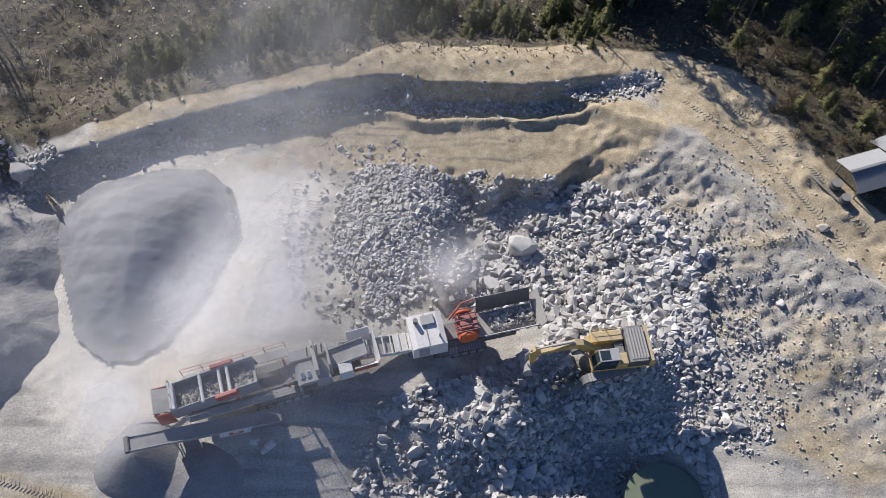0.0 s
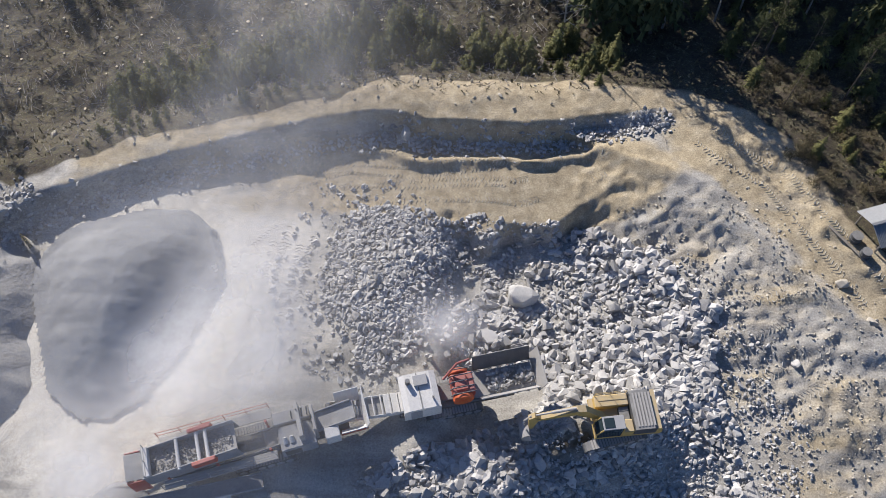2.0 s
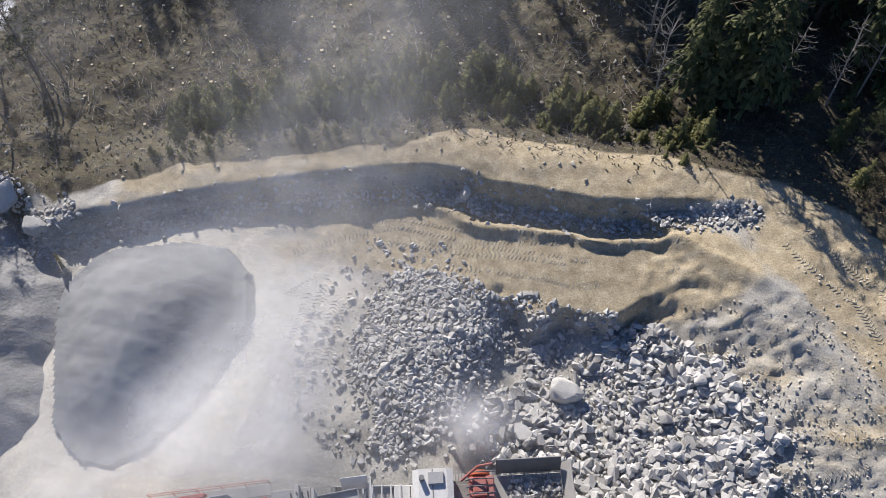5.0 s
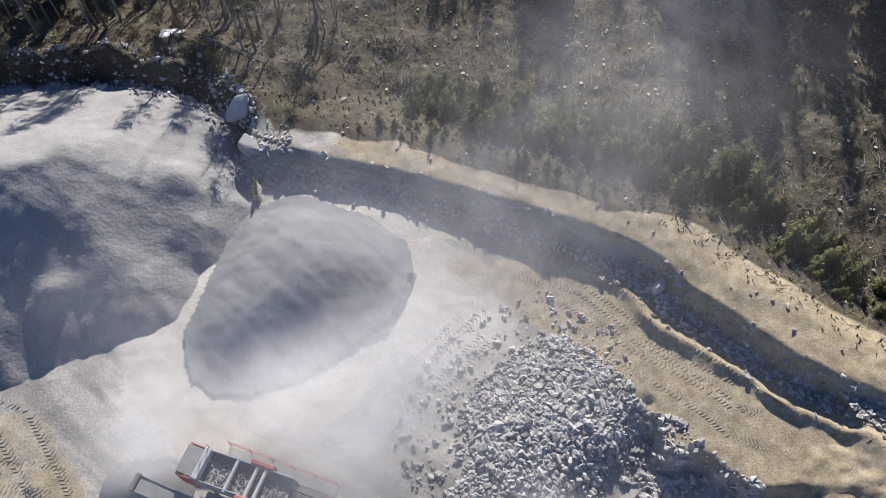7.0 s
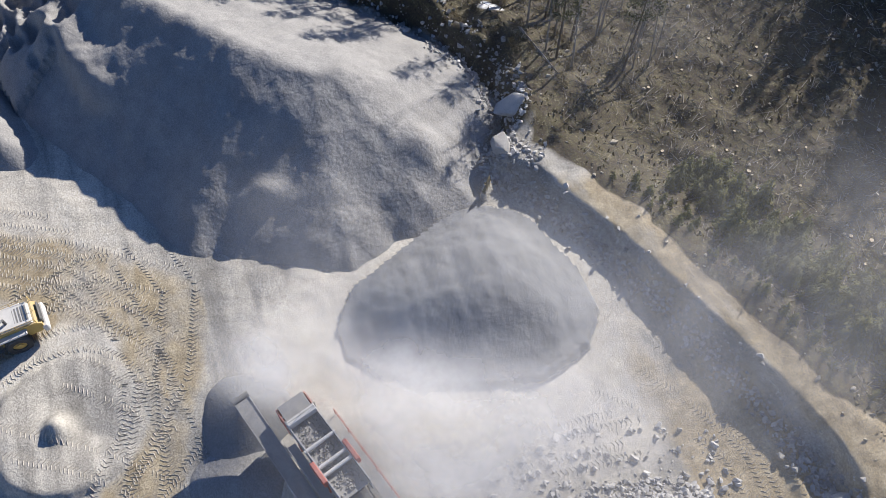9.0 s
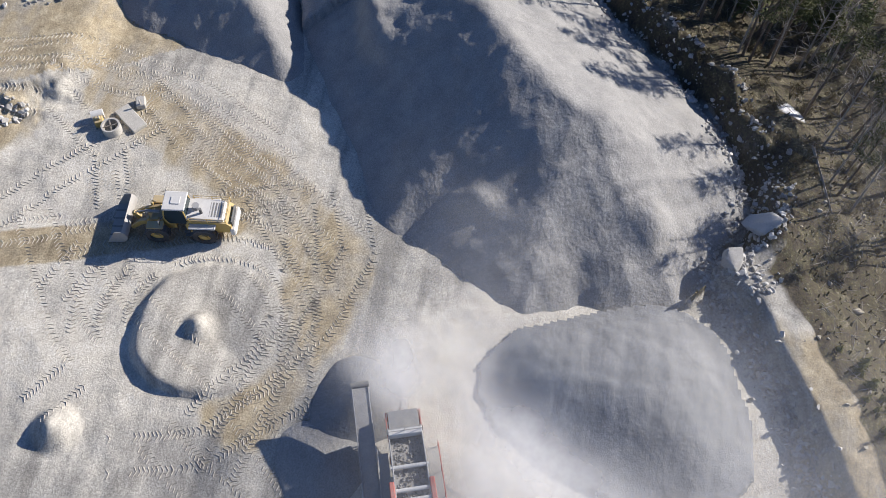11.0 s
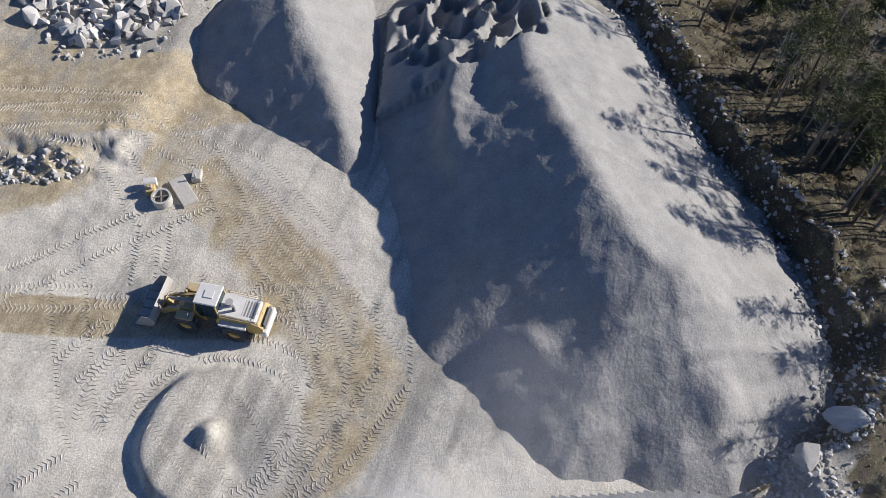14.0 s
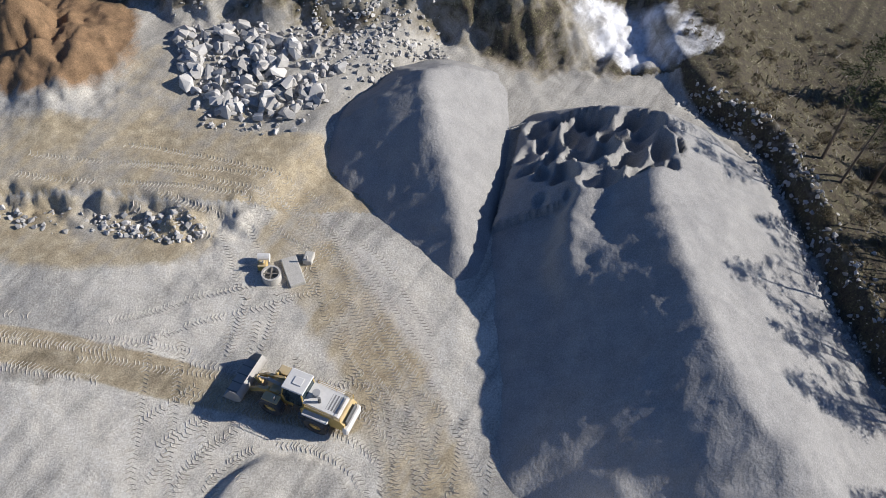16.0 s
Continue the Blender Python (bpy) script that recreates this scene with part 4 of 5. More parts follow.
    side = part("side_conveyor", bm, GREY, g)
    part("belt", box(B(), (-6.3, -0.46, 0.02), (4.2, 0.46, 0.09), 0.02, m), BELT, side, "pale grey dusty belt")
    part("head_pulley", rod(B(), m @ Vector((-6.3, -0.55, 0.03)), m @ Vector((-6.3, 0.55, 0.03)), 0.2, 14), DARK, side)
    part("panel", box(B(), (-0.2, -0.56, -0.75), (2.0, -0.5, 0.1), 0.02, m), WHITE, side, "pale panel with a worn red mark")
    mark = box(box(box(B(), (0.45, -0.575, -0.55), (0.7, -0.562, -0.1), 0, m), (0.7, -0.575, -0.55), (1.1, -0.562, -0.38), 0, m), (1.1, -0.575, -0.5), (1.45, -0.562, -0.15), 0, m)
    part("emblem", mark, RED, side)
    bm = B()
    for x in (-3.4, 1.2):
        p = m @ Vector((x, 0, -0.2))
        for y in (-0.3, 0.3):
            rod(bm, (p.x, p.y + y, 0.05), (p.x, p.y + y * 0.8, p.z), 0.05, 6)
    part("stand", bm, STEEL, side)
    return g


def wheel(parent, x, y, r, wid, z):
    bm = B()
    s = 1 if y > 0 else -1
    prof = [(r * 0.55, -0.5), (r * 0.92, -0.5), (r, -0.38), (r, 0.38), (r * 0.92, 0.5), (r * 0.55, 0.5)]
    n = 32
    rings = [[bm.verts.new((x + p * math.cos(2 * math.pi * k / n), y + q * wid, z + p * math.sin(2 * math.pi * k / n))) for k in range(n)] for p, q in prof]
    for a, b in zip(rings, rings[1:] + rings[:1]):
        for k in range(n):
            bm.faces.new((a[k], a[(k + 1) % n], b[(k + 1) % n], b[k]))
    bmesh.ops.recalc_face_normals(bm, faces=bm.faces)
    w = part("wheel", bm, RUBBER, parent)
    bm = B()
    for k in range(20):
        a = 2 * math.pi * k / 20
        box(bm, (-0.05, -wid * 0.45, r - 0.02), (0.05, wid * 0.45, r + 0.04), 0, Matrix.Translation((x, y, z)) @ Matrix.Rotation(a, 4, "Y") @ Matrix.Rotation(0.35 * (1 if k % 2 else -1), 4, "Z"))
    part("tread", bm, RUBBER, w)["kind"] = "stuff"
    bm = rod(B(), (x, y - wid * 0.3, z), (x, y + wid * 0.3, z), r * 0.56, 24)
    rod(bm, (x, y + s * wid * 0.3, z), (x, y + s * wid * 0.46, z), r * 0.25, 16)
    part("rim", bm, YELLOW, w)


def wheel_loader():
    """Big wheel loader; its x points forward."""
    x, y = LOADER
    g = thing("wheel_loader", pose(x, y, top(x, y), 0, 0, LOADER_TURN) @ Matrix.Scale(0.98, 4), "yellow wheel loader with a white roof and steel bucket", "wheel loader")
    for wx in (-1.75, 1.65):
        for wy in (-1.12, 1.12):
            wheel(g, wx, wy, 0.86, 0.66, 0.86)
    bm = prism(B(), [(-3.7, 1.0), (-0.5, 0.8), (-0.5, 1.75), (-0.9, 2.3), (-3.4, 2.15), (-3.75, 1.8)], -0.95, 0.95)
    rear = part("rear_body", bm, YELLOW, g)
    part("engine_hood", prism(B(), [(-3.3, 2.14), (-0.7, 2.28), (-0.7, 2.55), (-3.2, 2.42)], -0.82, 0.82), WHITE, rear, "dusty pale engine hood")
    bm = B()
    for k in range(5):
        box(bm, (-3.15 + k * 0.22, -0.6, 2.4), (-3.05 + k * 0.22, 0.6, 2.47), 0)
    part("hood_slats", bm, DARK, rear)
    part("exhaust", rod(B(), (-1.7, 0.35, 2.45), (-1.7, 0.35, 3.05), 0.1, 12), DARK, rear)
    part("air_cleaner", rod(rod(B(), (-1.3, 0.0, 2.45), (-1.3, 0.0, 2.85), 0.2, 14), (-1.3, 0, 2.85), (-1.3, 0, 2.95), 0.26, 14), GREY, rear)
    part("counterweight", box(B(), (-4.0, -1.05, 0.75), (-3.6, 1.05, 1.45), 0.08), WHITE, rear)
    part("radiator_grille", box(B(), (-3.84, -0.75, 1.5), (-3.74, 0.75, 2.1), 0.02), DARK, rear)
    railing(rear, [(-3.5, -0.95, 2.2), (-3.5, 0.95, 2.2)], YELLOW, 0.55, 0.8)
    for s in (-1, 1):
        railing(rear, [(-3.5, 0.98 * s, 2.15), (-0.9, 0.98 * s, 2.2)], YELLOW, 0.5, 1.3)
        part("rear_fender", box(B(), (-2.7, 0.95 * s - 0.42, 1.82), (-0.8, 0.95 * s + 0.42, 1.95), 0.06), WHITE, rear)
        for zs in (0.55, 1.0):
            part("step", box(B(), (-0.72, 0.95 * s - 0.2, zs), (-0.3, 0.95 * s + 0.2, zs + 0.07), 0.02), DARK, rear)
        part("front_fender", box(B(), (1.0, 1.1 * s - 0.33, 1.8), (2.2, 1.1 * s + 0.33, 1.9), 0.06), YELLOW, g)
    # cab
    cab = part("cab", prism(B(), [(-0.7, 1.6), (0.75, 1.6), (0.95, 2.3), (0.7, 3.3), (-0.6, 3.3), (-0.75, 2.3)], -0.75, 0.75), GLASS, g, "dark cab glazing")
    part("roof", box(B(), (-0.75, -0.8, 3.3), (0.85, 0.8, 3.44), 0.07), WHITE, cab, "white cab roof")
    bm = B()
    for s in (-0.77, 0.77):
        rod(bm, (0.75, s, 1.6), (0.95, s, 2.3), 0.05, 6)
        rod(bm, (0.95, s, 2.3), (0.72, s, 3.3), 0.05, 6)
        rod(bm, (-0.7, s, 1.6), (-0.62, s, 3.3), 0.06, 6)
    part("pillars", bm, YELLOW, cab)
    part("roof_hatch", box(B(), (-0.35, -0.3, 3.46), (0.3, 0.3, 3.5), 0.02), WHITE, cab)
    bm = B()
    for s in (-1, 1):
        rod(bm, (0.9, 0.8 * s, 2.6), (1.1, 1.35 * s, 2.7), 0.025, 6)
        box(bm, (1.05, 1.3 * s - 0.03, 2.4), (1.12, 1.3 * s + 0.18, 2.8), 0.02)
    part("mirrors", bm, DARK, cab)
    # front frame and lift arms
    part("front_frame", prism(B(), [(0.4, 0.7), (2.6, 0.6), (2.6, 1.2), (2.0, 1.75), (1.0, 1.75), (0.4, 1.3)], -0.55, 0.55), YELLOW, g)
    for s in (-0.55, 0.55):
        bm = prism(B(), [(1.2, 1.65), (1.5, 1.95), (2.9, 1.55), (3.75, 0.75), (3.6, 0.5), (2.8, 1.15)], s - 0.1, s + 0.1)
        part("lift_arm", bm, YELLOW, g)
        part("lift_ram", rod(B(), (1.3, s * 0.75, 1.0), (2.8, s * 0.75, 1.35), 0.07, 10), STEEL, g)
        part("headlight", box(B(), (2.0, s * 1.2 - 0.15, 1.9), (2.2, s * 1.2 + 0.15, 2.2), 0.04), YELLOW, g)
    part("tilt_ram", rod(rod(B(), (1.5, 0, 1.9), (2.5, 0, 2.0), 0.11, 12), (2.5, 0, 2.0), (3.3, 0, 1.75), 0.06, 10), STEEL, g)
    part("bell_crank", prism(B(), [(2.9, 1.3), (3.3, 1.85), (3.5, 1.75), (3.25, 1.0)], -0.12, 0.12), YELLOW, g)
    # bucket: curved shell, end plates, teeth
    arc = [(3.75 + 0.78 * (1 - math.cos(a)), 1.05 - 0.78 * math.sin(a)) for a in np.linspace(-0.75, 1.45, 9)]
    arc = arc + [(5.3, 0.22)]
    back = [(px + (-0.05 if k < 9 else 0), pz - 0.06) for k, (px, pz) in enumerate(arc)]
    bm = prism(B(), arc + back[::-1], -1.68, 1.68)
    bucket = part("bucket", bm, STEEL, g, "worn pale steel bucket")
    for s in (-1.68, 1.65):
        part("side_plate", prism(B(), arc + [(4.5, 1.5)], s, s + 0.04), STEEL, bucket)
    for k in range(4):
        y0 = -1.05 + k * 0.7
        part("rib", prism(B(), [(p[0] + 0.012, p[1] + 0.012) for p in arc[2:]] + [(p[0] + 0.05, p[1] + 0.05) for p in arc[2:]][::-1], y0 - 0.03, y0 + 0.03), DARK, bucket)
    return g


def excavator():
    """Crawler excavator; its x points to where the boom reaches."""
    g = thing("excavator", pose(12.2, 24.2, top(12.0, 24.2) + 0.1, 0, 0, 187), "yellow crawler excavator standing on the rubble", "excavator")
    low = thing("undercarriage", pose(0.2, 0.2, 0, 0, 0, 8), "", "")
    low.parent = g
    for y in (-1.3, 1.3):
        crawler(low, -2.25, 2.35, y, 0.62, 0.95)
    part("frame", box(B(), (-1.2, -1.0, 0.4), (1.2, 1.0, 0.85), 0.08), DARK, low)
    part("slewing_ring", rod(B(), (0, 0, 0.85), (0, 0, 1.1), 0.7, 24), DARK, low)
    up = part("upper_deck", prism(B(), [(-2.6, 1.1), (1.6, 1.1), (1.6, 1.35), (-2.6, 1.35)], -1.4, 1.4), YELLOW, g)
    part("engine_cover", prism(B(), [(-2.6, 1.35), (-1.1, 1.35), (-1.1, 2.25), (-1.3, 2.35), (-2.4, 2.35), (-2.6, 2.2)], -1.4, 1.4), DARK, g, "dark slatted engine cover")
    bm = B()
    for k in range(6):
        box(bm, (-2.5 + k * 0.22, -1.2, 2.36), (-2.38 + k * 0.22, 1.2, 2.4), 0)
    part("cover_slats", bm, STEEL, g)
    part("counterweight", prism(B(), [(-3.0, 1.05), (-2.6, 1.05), (-2.6, 2.2), (-2.9, 2.2), (-3.05, 1.7)], -1.4, 1.4), YELLOW, g)
    part("side_box", box(B(), (-1.05, -1.4, 1.35), (1.3, -0.55, 1.95), 0.05), YELLOW, g, "yellow side tank with dusty top")
    part("side_box", box(B(), (-1.05, 0.5, 1.35), (-0.25, 1.4, 2.05), 0.05), YELLOW, g)
    part("pump_bay", box(B(), (-1.0, -0.5, 1.35), (-0.3, 0.45, 1.75), 0.03), DARK, g)
    cab = part("cab", prism(B(), [(-0.2, 1.35), (1.55, 1.35), (1.6, 2.1), (1.25, 2.95), (-0.2, 2.95)], 0.5, 1.4), GLASS, g, "dark cab glazing")
    part("roof", box(B(), (-0.25, 0.47, 2.95), (1.25, 1.43, 3.03), 0.03), GREY, cab)
    part("roof_window", box(B(), (0.45, 0.6, 3.03), (1.15, 1.3, 3.06), 0.01), GLASS, cab)
    bm = B()
    for y in (0.5, 1.4):
        rod(bm, (1.55, y, 1.35), (1.6, y, 2.1), 0.05, 6)
        rod(bm, (1.6, y, 2.1), (1.25, y, 2.95), 0.05, 6)
        rod(bm, (-0.2, y, 1.35), (-0.2, y, 2.95), 0.06, 6)
    part("pillars", bm, YELLOW, cab)
    railing(g, [(-1.0, -1.38, 1.95), (1.2, -1.38, 1.95)], YELLOW, 0.5, 1.1)
    boom = part("boom", prism(B(), [(0.6, 1.5), (1.0, 1.35), (2.9, 3.05), (5.6, 2.55), (5.65, 2.8), (2.9, 3.75), (2.3, 3.6)], -0.25, 0.2), YELLOW, g)
    for y in (-0.42, 0.37):
        part("boom_ram", rod(rod(B(), (1.5, y, 1.4), (2.1, y, 2.2), 0.1, 10), (2.1, y, 2.2), (2.6, y, 2.9), 0.06, 10), STEEL, boom)
    part("stick_ram", rod(rod(B(), (3.0, -0.02, 3.85), (4.6, -0.02, 3.45), 0.1, 10), (4.6, -0.02, 3.45), (5.75, -0.02, 3.15), 0.06, 10), STEEL, boom)
    stick = part("stick", prism(B(), [(5.35, 2.95), (5.75, 3.3), (6.15, 2.9), (5.95, 0.95), (5.7, 0.85), (5.45, 2.4)], -0.2, 0.16), YELLOW, g)
    part("bucket_ram", rod(rod(B(), (5.95, -0.02, 3.1), (6.35, -0.02, 2.2), 0.09, 10), (6.35, -0.02, 2.2), (6.3, -0.02, 1.3), 0.05, 10), STEEL, stick)
    arc = [(5.95 + 0.62 * math.cos(a), 0.55 + 0.62 * math.sin(a)) for a in np.linspace(1.5, -1.9, 10)]
    inner = [(5.95 + 0.56 * math.cos(a), 0.55 + 0.56 * math.sin(a)) for a in np.linspace(1.5, -1.9, 10)]
    bm = prism(B(), arc + inner[::-1], -0.75, 0.75)
    bucket = part("bucket", bm, STEEL, g, "pale worn digging bucket")
    for y in (-0.75, 0.71):
        part("side_plate", prism(B(), arc, y, y + 0.04), STEEL, bucket)
    for k in range(5):
        y = -0.66 + k * 0.33
        part("tooth", box(B(), (5.35, y - 0.06, -0.12), (5.75, y + 0.06, -0.02), 0.02), STEEL, bucket)
    return g


LOADER, LOADER_TURN = (-32.6, 1.3), -83
jaw_crusher()
screen_plant()
wheel_loader()
excavator()


# ---- woods ----
def leafy(name, a, b):
    m, nt, bsdf = material(name, 0.75)
    info, geo = nt.nodes.new("ShaderNodeObjectInfo"), nt.nodes.new("ShaderNodeNewGeometry")
    r = maths(nt, "FRACT", maths(nt, "ADD", maths(nt, "MULTIPLY", info.outputs["Random"], 3.0), maths(nt, "MULTIPLY", geo.outputs["Random Per Island"], 0.45)))
    col = mix(nt, r, a, b)
    nt.links.new(mix(nt, 0.3, col, ramp(nt, tex(nt, 1.5), [(0.3, tuple(v * 0.5 for v in a)), (0.7, b)])), bsdf.inputs["Base Color"])
    return m


SPRUCE = leafy("spruce_needles", (0.075, 0.085, 0.028), (0.18, 0.17, 0.06))
PINE = leafy("pine_needles", (0.038, 0.05, 0.02), (0.11, 0.115, 0.042))
SHRUB = leafy("dry_shrub_leaves", (0.10, 0.09, 0.045), (0.21, 0.165, 0.095))
BARK = grainy("bark", (0.10, 0.075, 0.055), (0.20, 0.16, 0.125), 4.0, bumps=0.6)
PALE_BARK = grainy("pale_bark", (0.22, 0.20, 0.175), (0.38, 0.35, 0.31), 4.0, bumps=0.4)
CUT_WOOD = grainy("fresh_cut_wood", (0.52, 0.43, 0.30), (0.70, 0.60, 0.44), 6.0)
TIMBER = grainy("weathered_timber", (0.16, 0.14, 0.115), (0.30, 0.27, 0.23), 5.0, bumps=0.4)


def tube(verts, faces, a, b, r0, r1, n=5):
    """Adds a tapered tube from a to b to the lists."""
    a, b = np.array(a, float), np.array(b, float)
    d = (b - a) / (np.linalg.norm(b - a) + 1e-9)
    u = np.cross(d, (0.31, 0.95, 0.1) if abs(d[1]) < 0.9 else (1, 0, 0))
    u /= np.linalg.norm(u)
    v = np.cross(d, u)
    i = len(verts)
    for p, r in ((a, r0), (b, r1)):
        verts += [tuple(float(c) for c in p + (u * math.cos(6.283 * k / n) + v * math.sin(6.283 * k / n)) * r) for k in range(n)]
    faces += [(i + k, i + (k + 1) % n, i + n + (k + 1) % n, i + n + k) for k in range(n)]
    faces += [tuple(range(i + n, i + 2 * n)), tuple(range(i + n - 1, i - 1, -1))]


def trunk_mesh(parent, h, r, mat, lean=0.0, seed=0, limbs=0, limb_from=0.4):
    """A tapered, slightly bent trunk with bare limbs."""
    q = np.random.default_rng(seed)
    verts, faces = [], []
    pts = [np.array((lean * (k / 5) ** 1.5 * h * 0.02 + q.normal(0, 0.02) * k * 0.3, q.normal(0, 0.02) * k * 0.3, h * k / 5 - (0.2 if k == 0 else 0))) for k in range(6)]
    for k in range(5):
        tube(verts, faces, pts[k], pts[k + 1], r * (1 - k / 5.6), r * (1 - (k + 1) / 5.6), 7)
    for _ in range(limbs):
        f = q.uniform(limb_from, 0.97) * 5
        k = min(4, int(f))
        p = pts[k] + (pts[k + 1] - pts[k]) * (f - k)
        a, ln = q.uniform(0, 6.28), h * q.uniform(0.08, 0.2) * (1.2 - f * 0.12)
        e = p + np.array((math.cos(a) * ln, math.sin(a) * ln, ln * q.uniform(0.1, 0.8)))
        tube(verts, faces, p, e, r * 0.22, r * 0.06, 4)
        for _ in range(3):
            s = p + (e - p) * q.uniform(0.4, 0.95)
            tube(verts, faces, s, s + np.array((q.normal(0, 0.3), q.normal(0, 0.3), q.uniform(0, 0.4))) * ln * 0.6, r * 0.09, r * 0.03, 3)
    return raw("trunk", verts, faces, mat, parent)


def needle_crown(parent, h, base, wide, mat, seed, whorls=16, arms=8, droop=0.35, ragged=0.25, taper=0.85):
    """A crown of whorled boughs, each a fan of small needle sprays."""
    q = np.random.default_rng(seed)
    verts, faces = [], []
    for w in range(whorls):
        f = w / (whorls - 1)
        z0 = base + (h - base) * f
        reach = wide * ((1 - f) ** taper * 0.95 + 0.05)
        for k in range(max(4, int(arms * (1.15 - 0.5 * f)))):
            a = q.uniform(0, 2 * math.pi)
            ln = reach * q.uniform(1 - 2 * ragged, 1 + ragged)
            d = np.array([math.cos(a), math.sin(a), 0])
            side = np.array([-d[1], d[0], 0])
            n = 4
            for j in range(n):
                t0, t1 = j / n, (j + 1.3) / n
                c0 = np.array([0, 0, z0]) + d * ln * t0 - np.array([0, 0, droop * ln * t0**1.5])
                c1 = np.array([0, 0, z0]) + d * ln * t1 - np.array([0, 0, droop * ln * t1**1.5])
                wd = ln * 0.26 * (1.25 - t0) + 0.05
                for s in (-1, 1):
                    tip = c1 + side * s * wd * q.uniform(0.6, 1.3) + np.array([0, 0, q.normal(-0.05, 0.1) * ln])
                    i = len(verts)
                    verts += [c0, c0 + d * ln * 0.12 + side * s * 0.04, tip, c1]
                    faces.append((i, i + 1, i + 2, i + 3))
    return raw("crown", [tuple(map(float, v)) for v in verts], faces, mat, parent)


def clump_crown(parent, h, base, wide, mat, seed, clumps=26, blades=26):
    """A loose pine crown: clumps of needle tufts with gaps between them."""
    q = np.random.default_rng(seed)
    verts, faces = [], []
    for _ in range(clumps):
        f = q.uniform(0, 1)
        r = wide * math.sin(math.pi * min(0.98, 0.22 + 0.75 * f)) * q.uniform(0.35, 1.0)
        a = q.uniform(0, 6.28)
        c = np.array([math.cos(a) * r, math.sin(a) * r, base + (h - base) * f])
        size = wide * q.uniform(0.22, 0.4)
        for _ in range(blades):
            d = q.normal(size=3)
            d[2] = abs(d[2]) * 0.5
            d /= np.linalg.norm(d)
            p = c + q.normal(size=3) * size * 0.5 * np.array([1, 1, 0.5])
            s = np.cross(d, q.normal(size=3))
            s /= np.linalg.norm(s) + 1e-9
            e = size * q.uniform(0.2, 0.5)
            i = len(verts)
            verts += [p - s * e * 0.16, p + s * e * 0.16, p + d * e + s * e * 0.06, p + d * e - s * e * 0.06]
            faces.append((i, i + 1, i + 2, i + 3))
    return raw("crown", [tuple(map(float, v)) for v in verts], faces, mat, parent)


def plant(protos, xy, scale, seed, group):
    """Copies of the model trees, each at its own turn and size."""
    q = np.random.default_rng(seed)
    z = land(xy[:, 0], xy[:, 1])
    for i, (x, y) in enumerate(xy):
        s = q.uniform(*scale)
        ob = copy_thing(protos[i % len(protos)], pose(x, y, z[i] - 0.1, q.normal(0, 1.5), q.normal(0, 1.5), q.uniform(0, 360)))
        ob.scale = (s * q.uniform(0.85, 1.1), s * q.uniform(0.85, 1.1), s)
        ob["group"] = group


def drop_models(protos):
    for p in protos:
        for o in (*p.children_recursive, p):
            bpy.data.objects.remove(o)


def scatter_in(n, seed, x0, x1, y0, y1, keep, gap):
    """Random places that keep() allows, no two nearer than gap; keep sees x, y and the metres outside the back edge."""
    q = np.random.default_rng(seed)
    c = np.stack([q.uniform(x0, x1, n * 12), q.uniform(y0, y1, n * 12)], -1)
    d, s, _ = along(BACK, c[:, 0], c[:, 1])
    got, cells = [], set()
    for p in np.column_stack([c, d * s]).tolist():
        key = (int(p[0] // gap), int(p[1] // gap))
        if key in cells or not keep(p):
            continue
        cells.add(key)
        got.append(p[:2])
        if len(got) == n:
            break
    return np.array(got)


models = []
for k in range(5):
    g = thing("young_spruce", Matrix(), "young olive-green spruce on the rough ground behind the bench", "spruce")
    trunk_mesh(g, 3.8, 0.07, BARK, 0, 300 + k)
    needle_crown(g, 4.2, 0.25, 1.05 + 0.12 * k, SPRUCE, 310 + k, 15, 8)
    models.append(g)
plant(models, scatter_in(95, 1, -30, 16, 46, 72, lambda p: 3.2 + 3.6 * (-6 < p[0] < 12) < p[2] < 6.5 + 2.5 * (-6 < p[0] < 12), 0.8), (0.22, 0.42), 2, "young spruces")
plant(models, scatter_in(165, 51, -30, 16, 46, 72, lambda p: 6.5 + 2.5 * (-6 < p[0] < 12) < p[2] < 14 - 0.12 * abs(p[0] + 8), 0.9), (0.5, 1.1), 52, "young spruces")
plant(models, scatter_in(40, 3, 24, 56, 34, 66, lambda p: 2.5 < p[2] < 16 and not (30 < p[0] < 41 and p[1] < 44), 1.8), (0.4, 1.0), 4, "young spruces")
drop_models(models)

models = []
for k in range(5):
    g = thing("tall_spruce", Matrix(), "tall dark spruce in the dense wood, some added out of view for shade", "spruce")
    trunk_mesh(g, 15, 0.2, BARK, 0, 400 + k, 14, 0.1)
    needle_crown(g, 15.5, 3.0, 2.2 + 0.15 * k, PINE, 410 + k, 26, 9, 0.45, 0.3, 0.75)
    models.append(g)
plant(models, scatter_in(150, 5, 2, 75, 57, 112, lambda p: p[2] > (6.0 if p[0] < 26 else 15) and p[0] > 12 + max(0, 66 - p[1]) * 0.35 - max(0, p[1] - 66) * 0.4, 2.3), (0.7, 1.15), 6, "wood")
# taller spruces added out of view, only to throw shade over the wood
plant(models, scatter_in(42, 55, 4, 62, 76, 106, lambda p: p[2] > 22, 3.2), (1.1, 1.5), 56, "wood")
plant(models, scatter_in(80, 7, -60, 6, 86, 118, lambda p: p[1] > 86 + 4 * math.sin(p[0] * 0.4), 2.6), (0.9, 1.35), 8, "wood")
plant(models, scatter_in(22, 9, -95, -62, 30, 60, lambda p: p[2] > 9, 3.0), (0.5, 0.85), 10, "wood")
drop_models(models)

